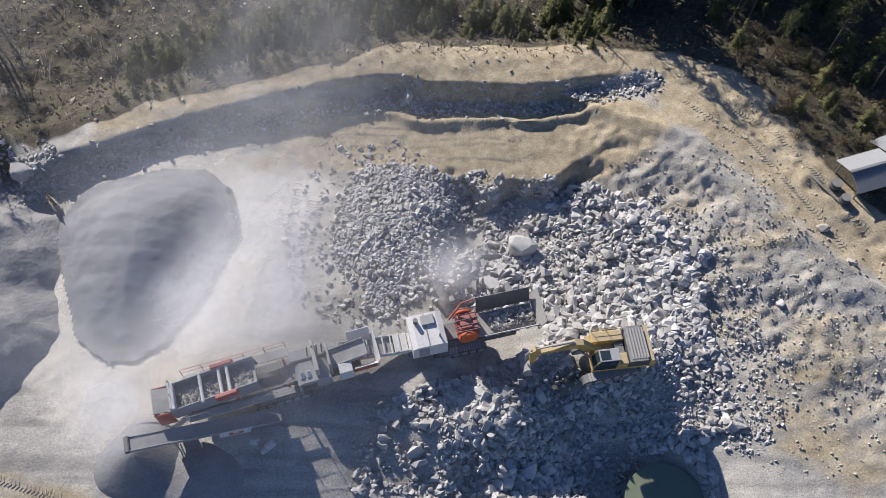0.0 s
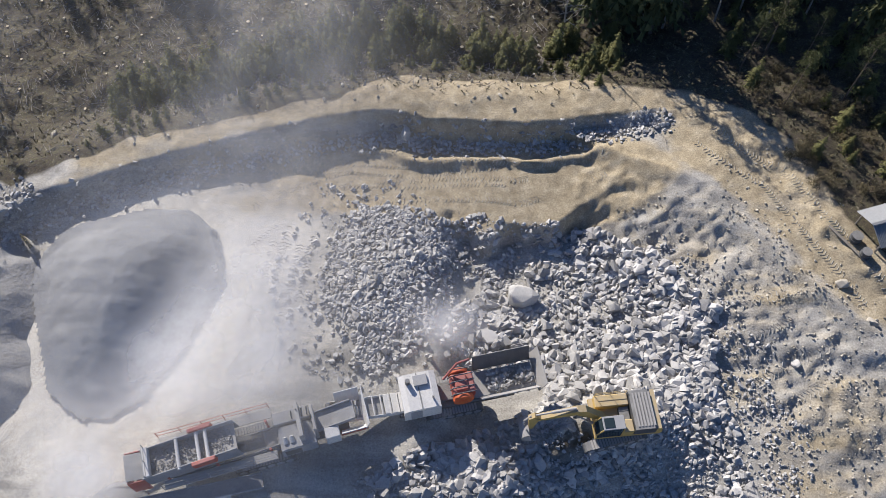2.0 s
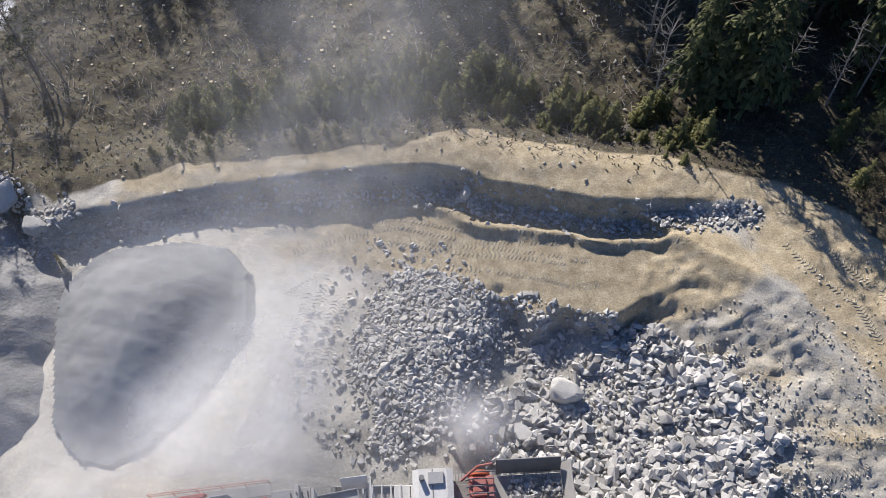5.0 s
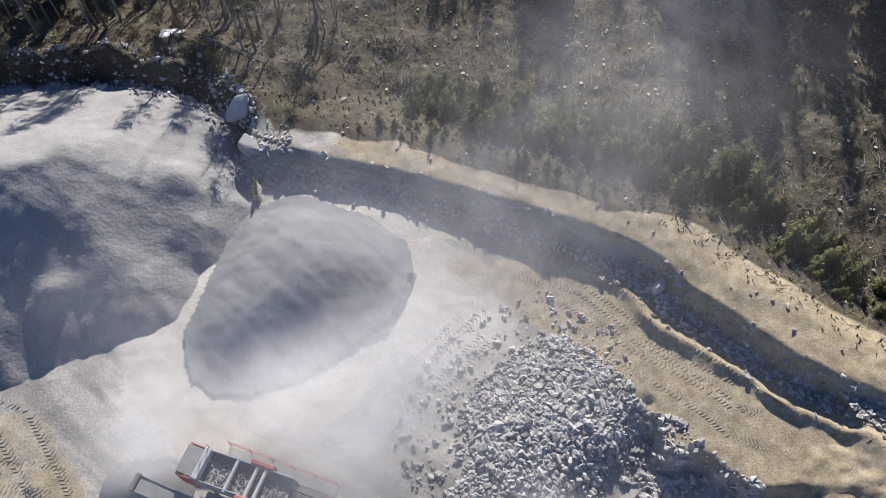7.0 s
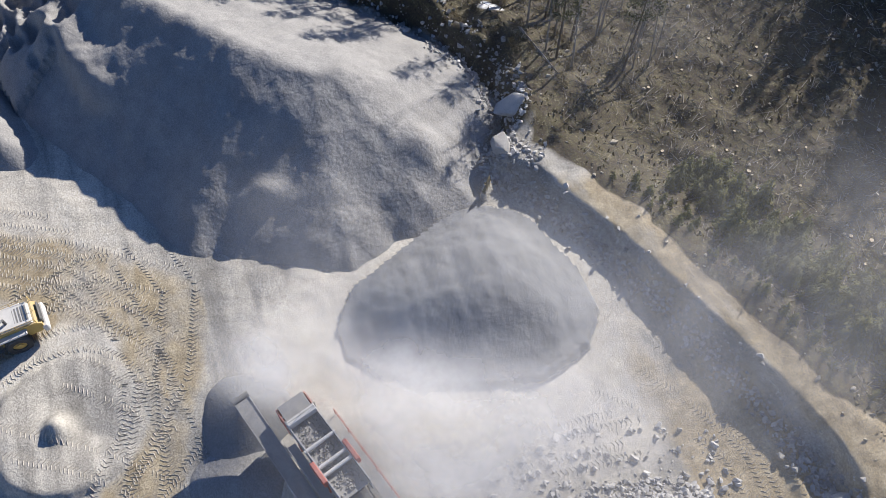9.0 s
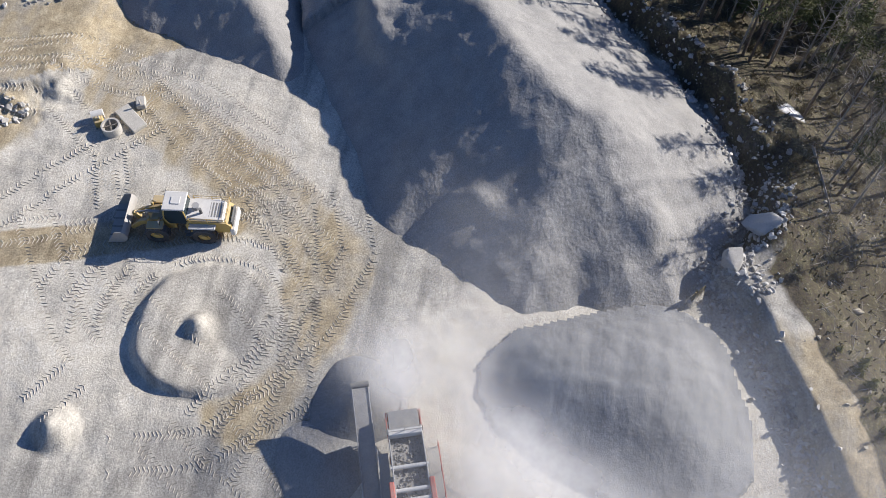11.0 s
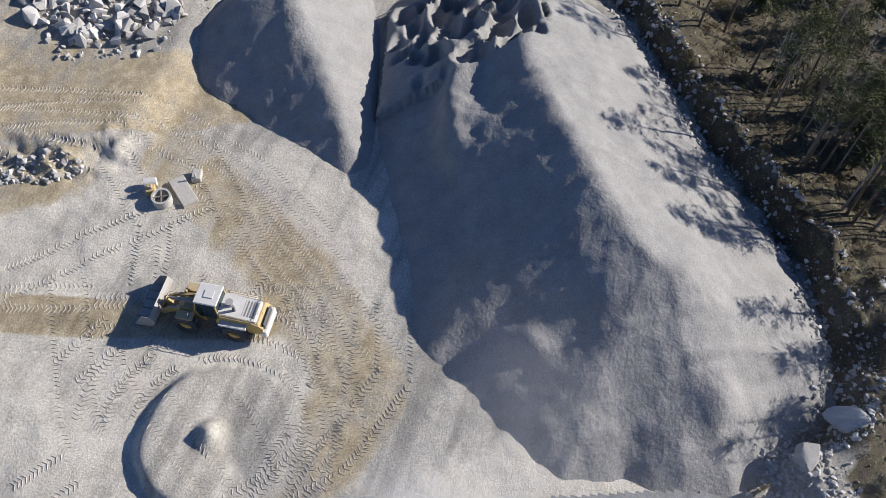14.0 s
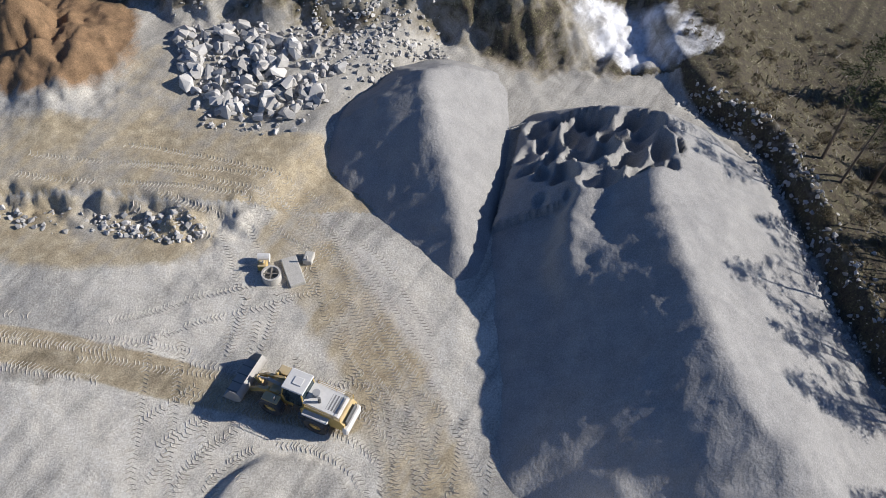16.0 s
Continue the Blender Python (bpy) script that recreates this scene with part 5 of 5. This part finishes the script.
models = []
for k in range(4):
    g = thing("pine", Matrix(), "slim pine with a loose crown and bare lower trunk", "pine")
    trunk_mesh(g, 11, 0.14, BARK, 1, 500 + k, 12, 0.35)
    clump_crown(g, 11.4, 5.5, 1.7, PINE, 510 + k, 34, 60)
    models.append(g)
plant(models, scatter_in(16, 11, 26, 50, 40, 62, lambda p: p[2] > 3, 2.2), (0.5, 0.85), 12, "pines by the track")
plant(models, scatter_in(26, 13, -76, -42, 24, 66, lambda p: 3.5 < p[2] < 12, 1.7), (0.85, 1.15), 14, "pines above the stockpile")
drop_models(models)

models = []
for k in range(4):
    g = thing("bare_tree", Matrix(), "leafless thin tree with pale bark", "tree")
    trunk_mesh(g, 10, 0.11, PALE_BARK, 2, 600 + k, 34, 0.25)
    models.append(g)
plant(models, scatter_in(64, 15, -80, -42, 30, 68, lambda p: 4.0 < p[2] < 20, 1.4), (0.65, 1.1), 16, "bare trees above the stockpile")
plant(models, scatter_in(60, 17, 10, 62, 60, 94, lambda p: p[2] > 11, 2.0), (0.9, 1.4), 18, "bare trees in the wood")
drop_models(models)


def shrub_model(seed):
    g = thing("shrub", Matrix(), "low dense brown-green shrub on stony ground", "shrub")
    q = np.random.default_rng(seed)
    bm = B()
    for _ in range(16):
        a, l = q.uniform(0, 6.28), q.uniform(0.5, 1.1)
        rod(bm, (0, 0, -0.05), (math.cos(a) * l * 0.6, math.sin(a) * l * 0.6, l), 0.02, 4, 0.006)
    part("stem", bm, BARK, g)
    clump_crown(g, 1.15, 0.1, 0.85, SHRUB, seed + 1, 24, 44)
    return g


models = [shrub_model(700 + 10 * k) for k in range(3)]
plant(models, scatter_in(120, 19, 26, 54, 30, 58, lambda p: 0.8 < p[2] < 13 and not (31 < p[0] < 39 and 34 < p[1] < 43), 1.0), (0.5, 1.3), 20, "shrubs")
plant(models, scatter_in(190, 21, -100, -40, 6, 56, lambda p: 0.4 < p[2] < 22, 1.1), (0.35, 1.0), 22, "shrubs")
drop_models(models)


# stumps, felled poles and brash on the clearing
def stump():
    g = thing("tree_stump", Matrix(), "short sawn tree stump with a pale cut face", "stump")
    part("stump_wood", rod(B(), (0, 0, -0.2), (0, 0, 0.3), 0.22, 10, 0.17), BARK, g)
    part("cut_face", rod(B(), (0, 0, 0.3), (0, 0, 0.325), 0.168, 12), CUT_WOOD, g, "pale cut face")
    return g


models = [stump()]
plant(models, scatter_in(130, 23, -44, 8, 50, 90, lambda p: p[2] > 9 and (p[1] > 58 or p[0] < -30), 1.5), (0.5, 1.0), 24, "stumps")
drop_models(models)


def litter(name, xy, lo, hi, thick, mat, label, seed, kind="stuff"):
    """Sticks and poles lying on the ground."""
    q = np.random.default_rng(seed)
    verts, faces = [], []
    hgt = land(xy[:, 0], xy[:, 1])
    for x, y in xy:
        a, l, r = q.uniform(0, 3.14), q.uniform(lo, hi), q.uniform(0.5, 1) * thick
        d = np.array([math.cos(a), math.sin(a)]) * l / 2
        p0, p1 = np.array([x, y]) - d, np.array([x, y]) + d
        z = hgt[len(verts) // 6] + r * 0.6 + q.uniform(0, 0.2, 2)
        s = np.array([-d[1], d[0]]) / (l / 2) * r
        i = len(verts)
        for p, zz, f in ((p0, z[0], 1.0), (p1, z[1], 0.5)):
            verts += [(p[0] + s[0] * f, p[1] + s[1] * f, zz), (p[0], p[1], zz + r * f), (p[0] - s[0] * f, p[1] - s[1] * f, zz)]
        faces += [(i, i + 1, i + 4, i + 3), (i + 1, i + 2, i + 5, i + 4), (i + 2, i, i + 3, i + 5), (i, i + 2, i + 1), (i + 3, i + 4, i + 5)]
    return tagged(raw(name, [tuple(map(float, v)) for v in verts], faces, mat), label, "brushwood", kind=kind)


litter("brushwood", scatter_in(6000, 25, -60, 12, 46, 92, lambda p: p[2] > 3.5, 0.1), 0.3, 1.4, 0.04, PALE_BARK, "grey cut branches strewn over the clearing", 26)
litter("brushwood", scatter_in(700, 27, -100, -50, 5, 60, lambda p: p[2] > 2, 0.1), 0.4, 1.6, 0.035, PALE_BARK, "grey fallen twigs on the rough slope", 28)
litter("log", np.array([[-44, 47.0]]), 6, 6, 0.16, PALE_BARK, "long pale fallen log at the edge of the wood", 29, "")
litter("log", np.array([[-48.5, 48.5]]), 5, 5, 0.12, PALE_BARK, "thin pale fallen log at the edge of the wood", 33, "")
clearing_stones = thing("clearing_stones", Matrix(), "pale stones strewn over the clearing", "stones", kind="stuff")
spots = scatter_in(900, 31, -48, 10, 42, 84, lambda p: p[2] > 1.2, 0.12)
strew("stones", spots, sizes_of(len(spots), 0.03, 0.24, 12), WARM_ROCK, clearing_stones, seed=12)["kind"] = "stuff"

# tufts of dry growth over the forest floor
q = np.random.default_rng(77)
spots = scatter_in(16000, 33, -95, 55, 12, 92, lambda p: p[2] > 2.6 - 1.8 * (p[0] < -36), 0.02)
z = land(spots[:, 0], spots[:, 1])
a, l = q.uniform(0, 6.28, (len(spots), 3)), q.uniform(0.06, 0.3, (len(spots), 3))
verts, faces = [], []
for i in range(len(spots)):
    for k in range(3):
        c, s = math.cos(a[i, k]) * l[i, k], math.sin(a[i, k]) * l[i, k]
        n = len(verts)
        x, y, h = float(spots[i, 0]), float(spots[i, 1]), float(z[i])
        verts += [(x - s * 0.25, y + c * 0.25, h - 0.05), (x + s * 0.25, y - c * 0.25, h - 0.05), (x + c + s * 0.2, y + s - c * 0.2, h + l[i, k] * 0.7), (x + c - s * 0.2, y + s + c * 0.2, h + l[i, k] * 0.6)]
        faces.append((n, n + 1, n + 2, n + 3))
tagged(raw("undergrowth", verts, faces, SHRUB), "low dry heath and grass tufts between the stumps", "undergrowth", kind="stuff")


# ---- shed and yard things ----
TIN = painted("galvanised_sheet", (0.27, 0.285, 0.30), 0.3, 0.5, 0.4)


def shed(x, y, turn, label):
    g = thing("shed", pose(x, y, top(x, y), 0, 0, turn) @ Matrix.Scale(0.85, 4), label, "shed")
    for px, py in ((-1.6, -1.9), (1.6, -1.9), (-1.6, 1.9), (1.6, 1.9)):
        part("post", box(B(), (px - 0.07, py - 0.07, -0.4), (px + 0.07, py + 0.07, 1.75), 0.01), TIMBER, g)
    for py in (-1.9, 0, 1.9):
        for s in (-1, 1):
            m = Matrix.Translation((0, py, 2.4)) @ Matrix.Rotation(radians(22 * s), 4, "Y")
            part("rafter", box(B(), (0 if s > 0 else -2.1, -0.05, -0.12), (2.1 if s > 0 else 0, 0.05, -0.02), 0.01, m), TIMBER, g)
    part("back_wall", box(B(), (-1.6, 1.9, -0.4), (1.6, 1.96, 1.7), 0.01), TIMBER, g)
    for s in (-1, 1):
        m = Matrix.Translation((0, 0, 2.42)) @ Matrix.Rotation(radians(22 * s), 4, "Y")
        for k in range(5):
            bm = B()
            y0, n = -2.35 + k * 0.94, 24
            rows = []
            for i in range(n + 1):
                yy = y0 + 0.96 * i / n
                zz = 0.045 * math.sin(i * math.pi / 2.0) + 0.003 * k
                rows.append([bm.verts.new(m @ Vector((xx, yy, zz + dz))) for xx, dz in ((0, 0), (2.2 * s, 0), (2.2 * s, -0.01), (0, -0.01))])
            for r1, r2 in zip(rows[:-1], rows[1:]):
                for j in range(4):
                    bm.faces.new((r1[j], r1[(j + 1) % 4], r2[(j + 1) % 4], r2[j]))
            bmesh.ops.recalc_face_normals(bm, faces=bm.faces)
            part("roof_sheet", bm, TIN, g)
    part("ridge_cap", box(box(B(), (-0.15, -2.4, -0.02), (0.15, 2.4, 0.02), 0, Matrix.Translation((0, 0, 2.47))), (-0.1, -2.4, 0), (0.1, 2.4, 0.03), 0, Matrix.Translation((0, 0, 2.48))), TIN, g)
    return g


shed(34.3, 39.3, -72, "open timber shed with a corrugated metal roof")
shed(38.4, 42.4, -66, "open timber shed with a pale corrugated roof beside another")
for x, y, r in ((31.9, 38.6, 0.45), (32.3, 37.2, 0.4)):
    bm = rod(rod(B(), (0, 0, 0), (0, 0, 0.35), r, 18), (0, 0, 0.35), (0, 0, 0.7), r * 0.98, 18)
    rod(bm, (0, 0, 0.3), (0, 0, 0.38), r * 1.06, 18)
    ob = part("barrel", bm, DARK)
    ob.location = (x, y, top(x, y))
    tagged(ob, "dark steel barrel beside the shed", "barrel")
bm = box(B(), (-2.2, -0.12, 0), (2.2, 0.12, 0.1), 0.02)
ob = part("plank", bm, TIMBER)
ob.matrix_basis = pose(31.4, 38.0, top(31.4, 38.0) + 0.05, 0, 0, -55)
tagged(ob, "long weathered plank lying beside the shed", "plank")

# pump, pipe ring and slab on the loading floor
g = thing("pump", pose(-40.7, -8.2, top(-40.7, -8.2), 0, 0, 30), "small yellow and white diesel pump on skids", "pump")
part("skid", box(box(B(), (-0.7, -0.4, 0), (0.7, -0.28, 0.12), 0.02), (-0.7, 0.28, 0), (0.7, 0.4, 0.12), 0.02), DARK, g)
part("engine", box(box(B(), (0.0, -0.35, 0.12), (0.65, 0.35, 0.75), 0.06), (0.15, -0.2, 0.75), (0.5, 0.2, 0.95), 0.05), YELLOW, g)
part("tank", rod(B(), (-0.35, -0.45, 0.55), (-0.35, 0.45, 0.55), 0.33, 18), WHITE, g)
part("exhaust", rod(B(), (0.45, 0.1, 0.9), (0.45, 0.1, 1.25), 0.05, 8), STEEL, g)
g = thing("concrete_ring", pose(-40.0, -6.9, top(-40.0, -6.9), 0, 0, 10), "open pale concrete well ring with cross bars", "well ring")
bm = B()
n = 28
prof = [(0.72, 0), (0.72, 0.75), (0.58, 0.75), (0.58, 0)]
rings = [[bm.verts.new((p * math.cos(2 * math.pi * k / n), p * math.sin(2 * math.pi * k / n), zz)) for k in range(n)] for p, zz in prof]
for r1, r2 in zip(rings, rings[1:] + rings[:1]):
    for k in range(n):
        bm.faces.new((r1[k], r1[(k + 1) % n], r2[(k + 1) % n], r2[k]))
bmesh.ops.recalc_face_normals(bm, faces=bm.faces)
CONCRETE = grainy("concrete", (0.40, 0.38, 0.34), (0.56, 0.54, 0.49), 3.0)
part("ring", bm, CONCRETE, g)
for a in (20, 110):
    part("bar", box(B(), (-0.62, -0.05, 0.62), (0.62, 0.05, 0.7), 0.01, Matrix.Rotation(radians(a), 4, "Z")), TIMBER, g)
ob = part("slab", box(B(), (-1.35, -0.6, 0), (1.35, 0.6, 0.35), 0.04), CONCRETE)
ob.matrix_basis = pose(-41.3, -5.9, top(-41.3, -5.9) - 0.02, 0, 0, 52)
tagged(ob, "grey concrete slab lying on the loading floor", "slab")
ob = part("slab", box(box(B(), (-0.5, -0.35, 0), (0.5, 0.35, 0.5), 0.05), (0.3, -0.05, 0.4), (0.42, 0.05, 1.0), 0.02), CONCRETE)
ob.matrix_basis = pose(-42.9, -5.6, top(-42.9, -5.6) - 0.02, 0, 0, 20)
tagged(ob, "pale concrete block with an upright bar", "concrete block")
# rubbish in the crusher's shade and a pipe on the far stockpile
for x, y, r in ((-13.6, 17.6, 0.3), (-12.4, 17.4, 0.35), (-12.8, 17.0, 0.25)):
    ob = part("canister", box(box(B(), (-r, -r * 0.6, 0), (r, r * 0.6, r * 1.5), 0.05), (-r * 0.3, -0.06, r * 1.5), (r * 0.3, 0.06, r * 1.75), 0.02), WHITE)
    ob.matrix_basis = pose(x, y, top(x, y) - 0.02, 0, 0, x * 40 % 180)
    tagged(ob, "white plastic canister lying in the crusher's shade", "canister")


g = thing("ladder", pose(-65.2, 2.0, top(-65.2, 2.0) + 0.05, 0, 0, 145), "pale metal ladder lying beside the stockpile", "ladder")
for yy in (-0.22, 0.22):
    part("rail", box(B(), (-1.6, yy - 0.03, 0), (1.6, yy + 0.03, 0.08), 0.01), TIN, g)
for k in range(10):
    part("rung", rod(B(), (-1.4 + k * 0.31, -0.2, 0.04), (-1.4 + k * 0.31, 0.2, 0.04), 0.02, 6), TIN, g)


# ---- fines under the side belt ----
def cone_heap(x, y, h, r, mat, label):
    q = np.random.default_rng(int(abs(x) * 10))
    n, m = 40, 12
    a, f = np.meshgrid(np.arange(n) * 2 * math.pi / n, np.arange(1, m + 1) / m)
    rr = r * f * (1 + 0.08 * np.sin(3 * a + x) + q.normal(0, 0.012, a.shape))
    px, py = x + rr * np.cos(a), y + rr * np.sin(a)
    z = ground_height(px, py) * f + top(x, y) * (1 - f) + h * (1 - f) ** 1.08 - 0.15 * (f > 0.99)
    verts = [(x, y, top(x, y) + h)] + np.stack([px, py, z], -1).reshape(-1, 3).tolist()
    faces = []
    for k in range(n):
        faces.append((0, 1 + k, 1 + (k + 1) % n))
        for j in range(m - 1):
            p, s = 1 + j * n, 1 + (j + 1) * n
            faces.append((p + k, s + k, s + (k + 1) % n, p + (k + 1) % n))
    return tagged(raw("fines_heap", verts, faces, mat, smooth=True), label, "gravel heap")


cone_heap(-21.5, 16.2, 2.1, 3.2, GRAVEL_DARK, "fresh cone of dark fines under the side belt")
cone_heap(-17.3, 14.8, 0.9, 3.2, GRAVEL, "low heap of pale fines beside the screening plant")


# ---- tyre marks: pressed-up lugs along the wheel lines ----
def tyre_marks(lines, gauge, seed):
    q = np.random.default_rng(seed)
    verts, faces = [], []
    for ln in lines:
        p = np.array(ln, float)
        s = np.concatenate([[0], np.cumsum(np.hypot(*np.diff(p, axis=0).T))])
        u = np.arange(0, s[-1], 0.3)
        cx, cy = np.interp(u, s, p[:, 0]), np.interp(u, s, p[:, 1])
        cx, cy = cx + fbm(cx, cy, 9, 2, seed) * 1.2, cy + fbm(cx, cy, 9, 2, seed + 5) * 1.2
        dx, dy = np.gradient(cx), np.gradient(cy)
        d = np.hypot(dx, dy)
        dx, dy = dx / d, dy / d
        fade = fbm(cx, cy, 5, 2, seed + 9) + 0.1
        for off in (-gauge / 2, gauge / 2):
            for side in (-1, 1):
                for k in range(len(u)):
                    if q.uniform() < 0.12 or fade[k] < -0.06:
                        continue
                    x0, y0 = cx[k] - dy[k] * off, cy[k] + dx[k] * off
                    x1, y1 = x0 - dy[k] * 0.3 * side - dx[k] * 0.16, y0 + dx[k] * 0.3 * side - dy[k] * 0.16
                    verts += [(x0 - dx[k] * 0.06, y0 - dy[k] * 0.06, -0.06), (x0 + dx[k] * 0.06, y0 + dy[k] * 0.06, -0.06), (x1 + dx[k] * 0.06, y1 + dy[k] * 0.06, -0.06),
                              (x1 - dx[k] * 0.06, y1 - dy[k] * 0.06, -0.06), (x0, y0, 0.045), (x1, y1, 0.045)]
                    n = len(verts) - 6
                    faces += [(n, n + 4, n + 5, n + 3), (n + 1, n + 2, n + 5, n + 4), (n, n + 1, n + 4), (n + 2, n + 3, n + 5)]
    v = np.array(verts)
    v[:, 2] += land(v[:, 0], v[:, 1])
    tagged(raw("tyre_marks", v.tolist(), faces, SOIL_MARK), "rows of tyre lug marks pressed into the dusty floor", "tyre marks", kind="stuff")


SOIL_MARK = grainy("pressed_soil", (0.36, 0.335, 0.285), (0.49, 0.46, 0.40), 0.8, bumps=0.3)
tyre_marks([[(-36, -34), (-42, -22), (-46, -13), (-44, -4), (-38, 6), (-33, 13)], [(-39, -34), (-44, -22), (-47, -12), (-42, -2), (-35, 9), (-26, 11), (-14, 8)],
            [(-33, 2), (-30, -6), (-27, -16), (-24, -24)], [(-36, 8), (-34, 2), (-30, -8), (-25, -20)], [(-40, 0), (-36, 6), (-30, 10), (-22, 12), (-14, 12)],
            [(-40, 2), (-36, 7), (-30, 11)]], 2.2, 3)
tyre_marks([[(-18, -4), (-24, 0), (-30, 2), (-37, 4)], [(-41, -4), (-36, -8), (-30, -14), (-26, -22)], [(-33, 12), (-31, 6), (-31, 0)], [(-45, -6), (-40, -1), (-37, 5), (-36, 10)],
            [(-22, 10), (-27, 9.5), (-31, 7), (-32, 2)], [(-15, 2), (-17, 8), (-22, 13)], [(-45, -16), (-47, -10), (-45, -2), (-41, 5)],
            [(-42, -12), (-38, -6), (-32, -4), (-26, -6)], [(-38, 12), (-33, 14), (-26, 12), (-18, 7)], [(-34, -2), (-30, 4), (-24, 11)], [(-12, 12), (-18, 3), (-24, -4), (-32, -10)]], 2.2, 5)
tyre_marks([[(-25 + q * math.cos(radians(a)), 5.3 + q * math.sin(radians(a))) for a in range(105, 300, 15)] for q in (6.4, 8.0)], 1.9, 27)
tyre_marks([[(-40, -20), (-42, -10), (-38, 0), (-34, 8)], [(-28, -14), (-32, -6), (-35, 3), (-37, 9)], [(-16, 14), (-22, 6), (-28, -2), (-36, -6)], [(-46, -8), (-43, 1), (-39, 8)]], 1.7, 21)
tyre_marks([[(-16, 41), (-8, 45.5), (0, 46.5), (8, 46), (14, 47)], [(-14, 38), (-8, 43.5), (-1, 45), (6, 44.5), (12, 46.5)], [(-16, 43), (-8, 47), (2, 47.8), (12, 48.5)],
            [(-12, 34), (-11, 40), (-6, 44.6)], [(-14, 27), (-13, 33), (-12, 39)], [(22, 49), (27, 45), (30, 39), (33, 33)]], 2.2, 9)
tyre_marks([[(15, 27), (21, 29), (27, 31)], [(16, 30), (22, 32), (27, 34)], [(18, 33.5), (23, 36)], [(21, 25), (27, 28), (30, 29)]], 2.4, 13)


# ---- airborne stone dust: thin layered veils over the plant ----
def dust():
    m = bpy.data.materials.new("stone_dust")
    m.use_nodes = True
    nt = m.node_tree
    nt.nodes.clear()
    out, mixer = nt.nodes.new("ShaderNodeOutputMaterial"), nt.nodes.new("ShaderNodeMixShader")
    clear, diff = nt.nodes.new("ShaderNodeBsdfTransparent"), nt.nodes.new("ShaderNodeBsdfDiffuse")
    trans, both = nt.nodes.new("ShaderNodeBsdfTranslucent"), nt.nodes.new("ShaderNodeMixShader")
    for n in (diff, trans):
        n.inputs["Color"].default_value = (0.86, 0.86, 0.86, 1)
    both.inputs[0].default_value = 0.4
    nt.links.new(diff.outputs[0], both.inputs[1])
    nt.links.new(trans.outputs[0], both.inputs[2])
    at = nt.nodes.new("ShaderNodeAttribute")
    at.attribute_name = "thickness"
    puff = ramp(nt, tex(nt, 0.16, 5, 0.6), [(0.32, (0.1, 0.1, 0.1)), (0.68, (1, 1, 1))])
    nt.links.new(maths(nt, "MULTIPLY", at.outputs["Fac"], puff), mixer.inputs[0])
    nt.links.new(clear.outputs[0], mixer.inputs[1])
    nt.links.new(both.outputs[0], mixer.inputs[2])
    nt.links.new(mixer.outputs[0], out.inputs[0])
    g = thing("dust_cloud", Matrix(), "pale stone dust drifting from the crushing plant", "dust", kind="stuff")
    step = 0.8
    X, Y = np.meshgrid(np.arange(-60, 12, step), np.arange(8, 92, step))
    A = np.zeros_like(X)
    for cx, cy, rx, ry, turn, d in ((-22.4, 18.2, 2.6, 2.2, 20, 0.75), (-18, 25.5, 8, 4.5, 15, 0.6), (-13.5, 31, 5, 8, 15, 0.5), (-19, 33, 9, 8, 0, 0.16), (-17, 47, 9, 10, 0, 0.2),
                                    (-14, 64, 8, 14, 5, 0.24), (-41, 54, 8, 10, 0, 0.12), (0.5, 29.8, 2.2, 1.8, 0, 0.5), (-11, 52, 14, 30, 0, 0.1), (-33, 23, 6, 5, 0, 0.12)):
        c, s = math.cos(radians(turn)), math.sin(radians(turn))
        u, v = (c * (X - cx) + s * (Y - cy)) / rx, (-s * (X - cx) + c * (Y - cy)) / ry
        A = 1 - (1 - A) * (1 - d * np.exp(-(u * u + v * v)))
    edge = smooth(-60, -50, X) * smooth(11, 5, X) * smooth(8, 13, Y) * smooth(91, 78, Y)
    A = np.clip(A * edge * 1.5, 0, 0.95)
    G = np.maximum(heap_height("dusty", X, Y), 0)
    ny, nx = X.shape
    idx = np.arange(nx * ny).reshape(ny, nx)
    layers = 4
    for k in range(layers):
        Z = 1.6 + 1.7 * k + G * 0.95 + fbm(X, Y, 9, 3, 90 + 7 * k) * 1.4 + smooth(40, 55, Y) * 1.5
        full = (A[:-1, :-1] + A[1:, 1:]) > 0.02
        quads = np.stack([idx[:-1, :-1], idx[:-1, 1:], idx[1:, 1:], idx[1:, :-1]], -1)[full]
        used = np.unique(quads)
        remap = np.zeros(nx * ny, int)
        remap[used] = np.arange(len(used))
        ob = raw("dust_veil", np.stack([X, Y, Z], -1).reshape(-1, 3)[used].tolist(), remap[quads].tolist(), m, g, smooth=True)
        ob["kind"] = "stuff"
        t = ob.data.attributes.new("thickness", "FLOAT", "POINT")
        t.data.foreach_set("value", (1 - (1 - A) ** (1 / layers)).ravel()[used].astype(np.float32))


dust()
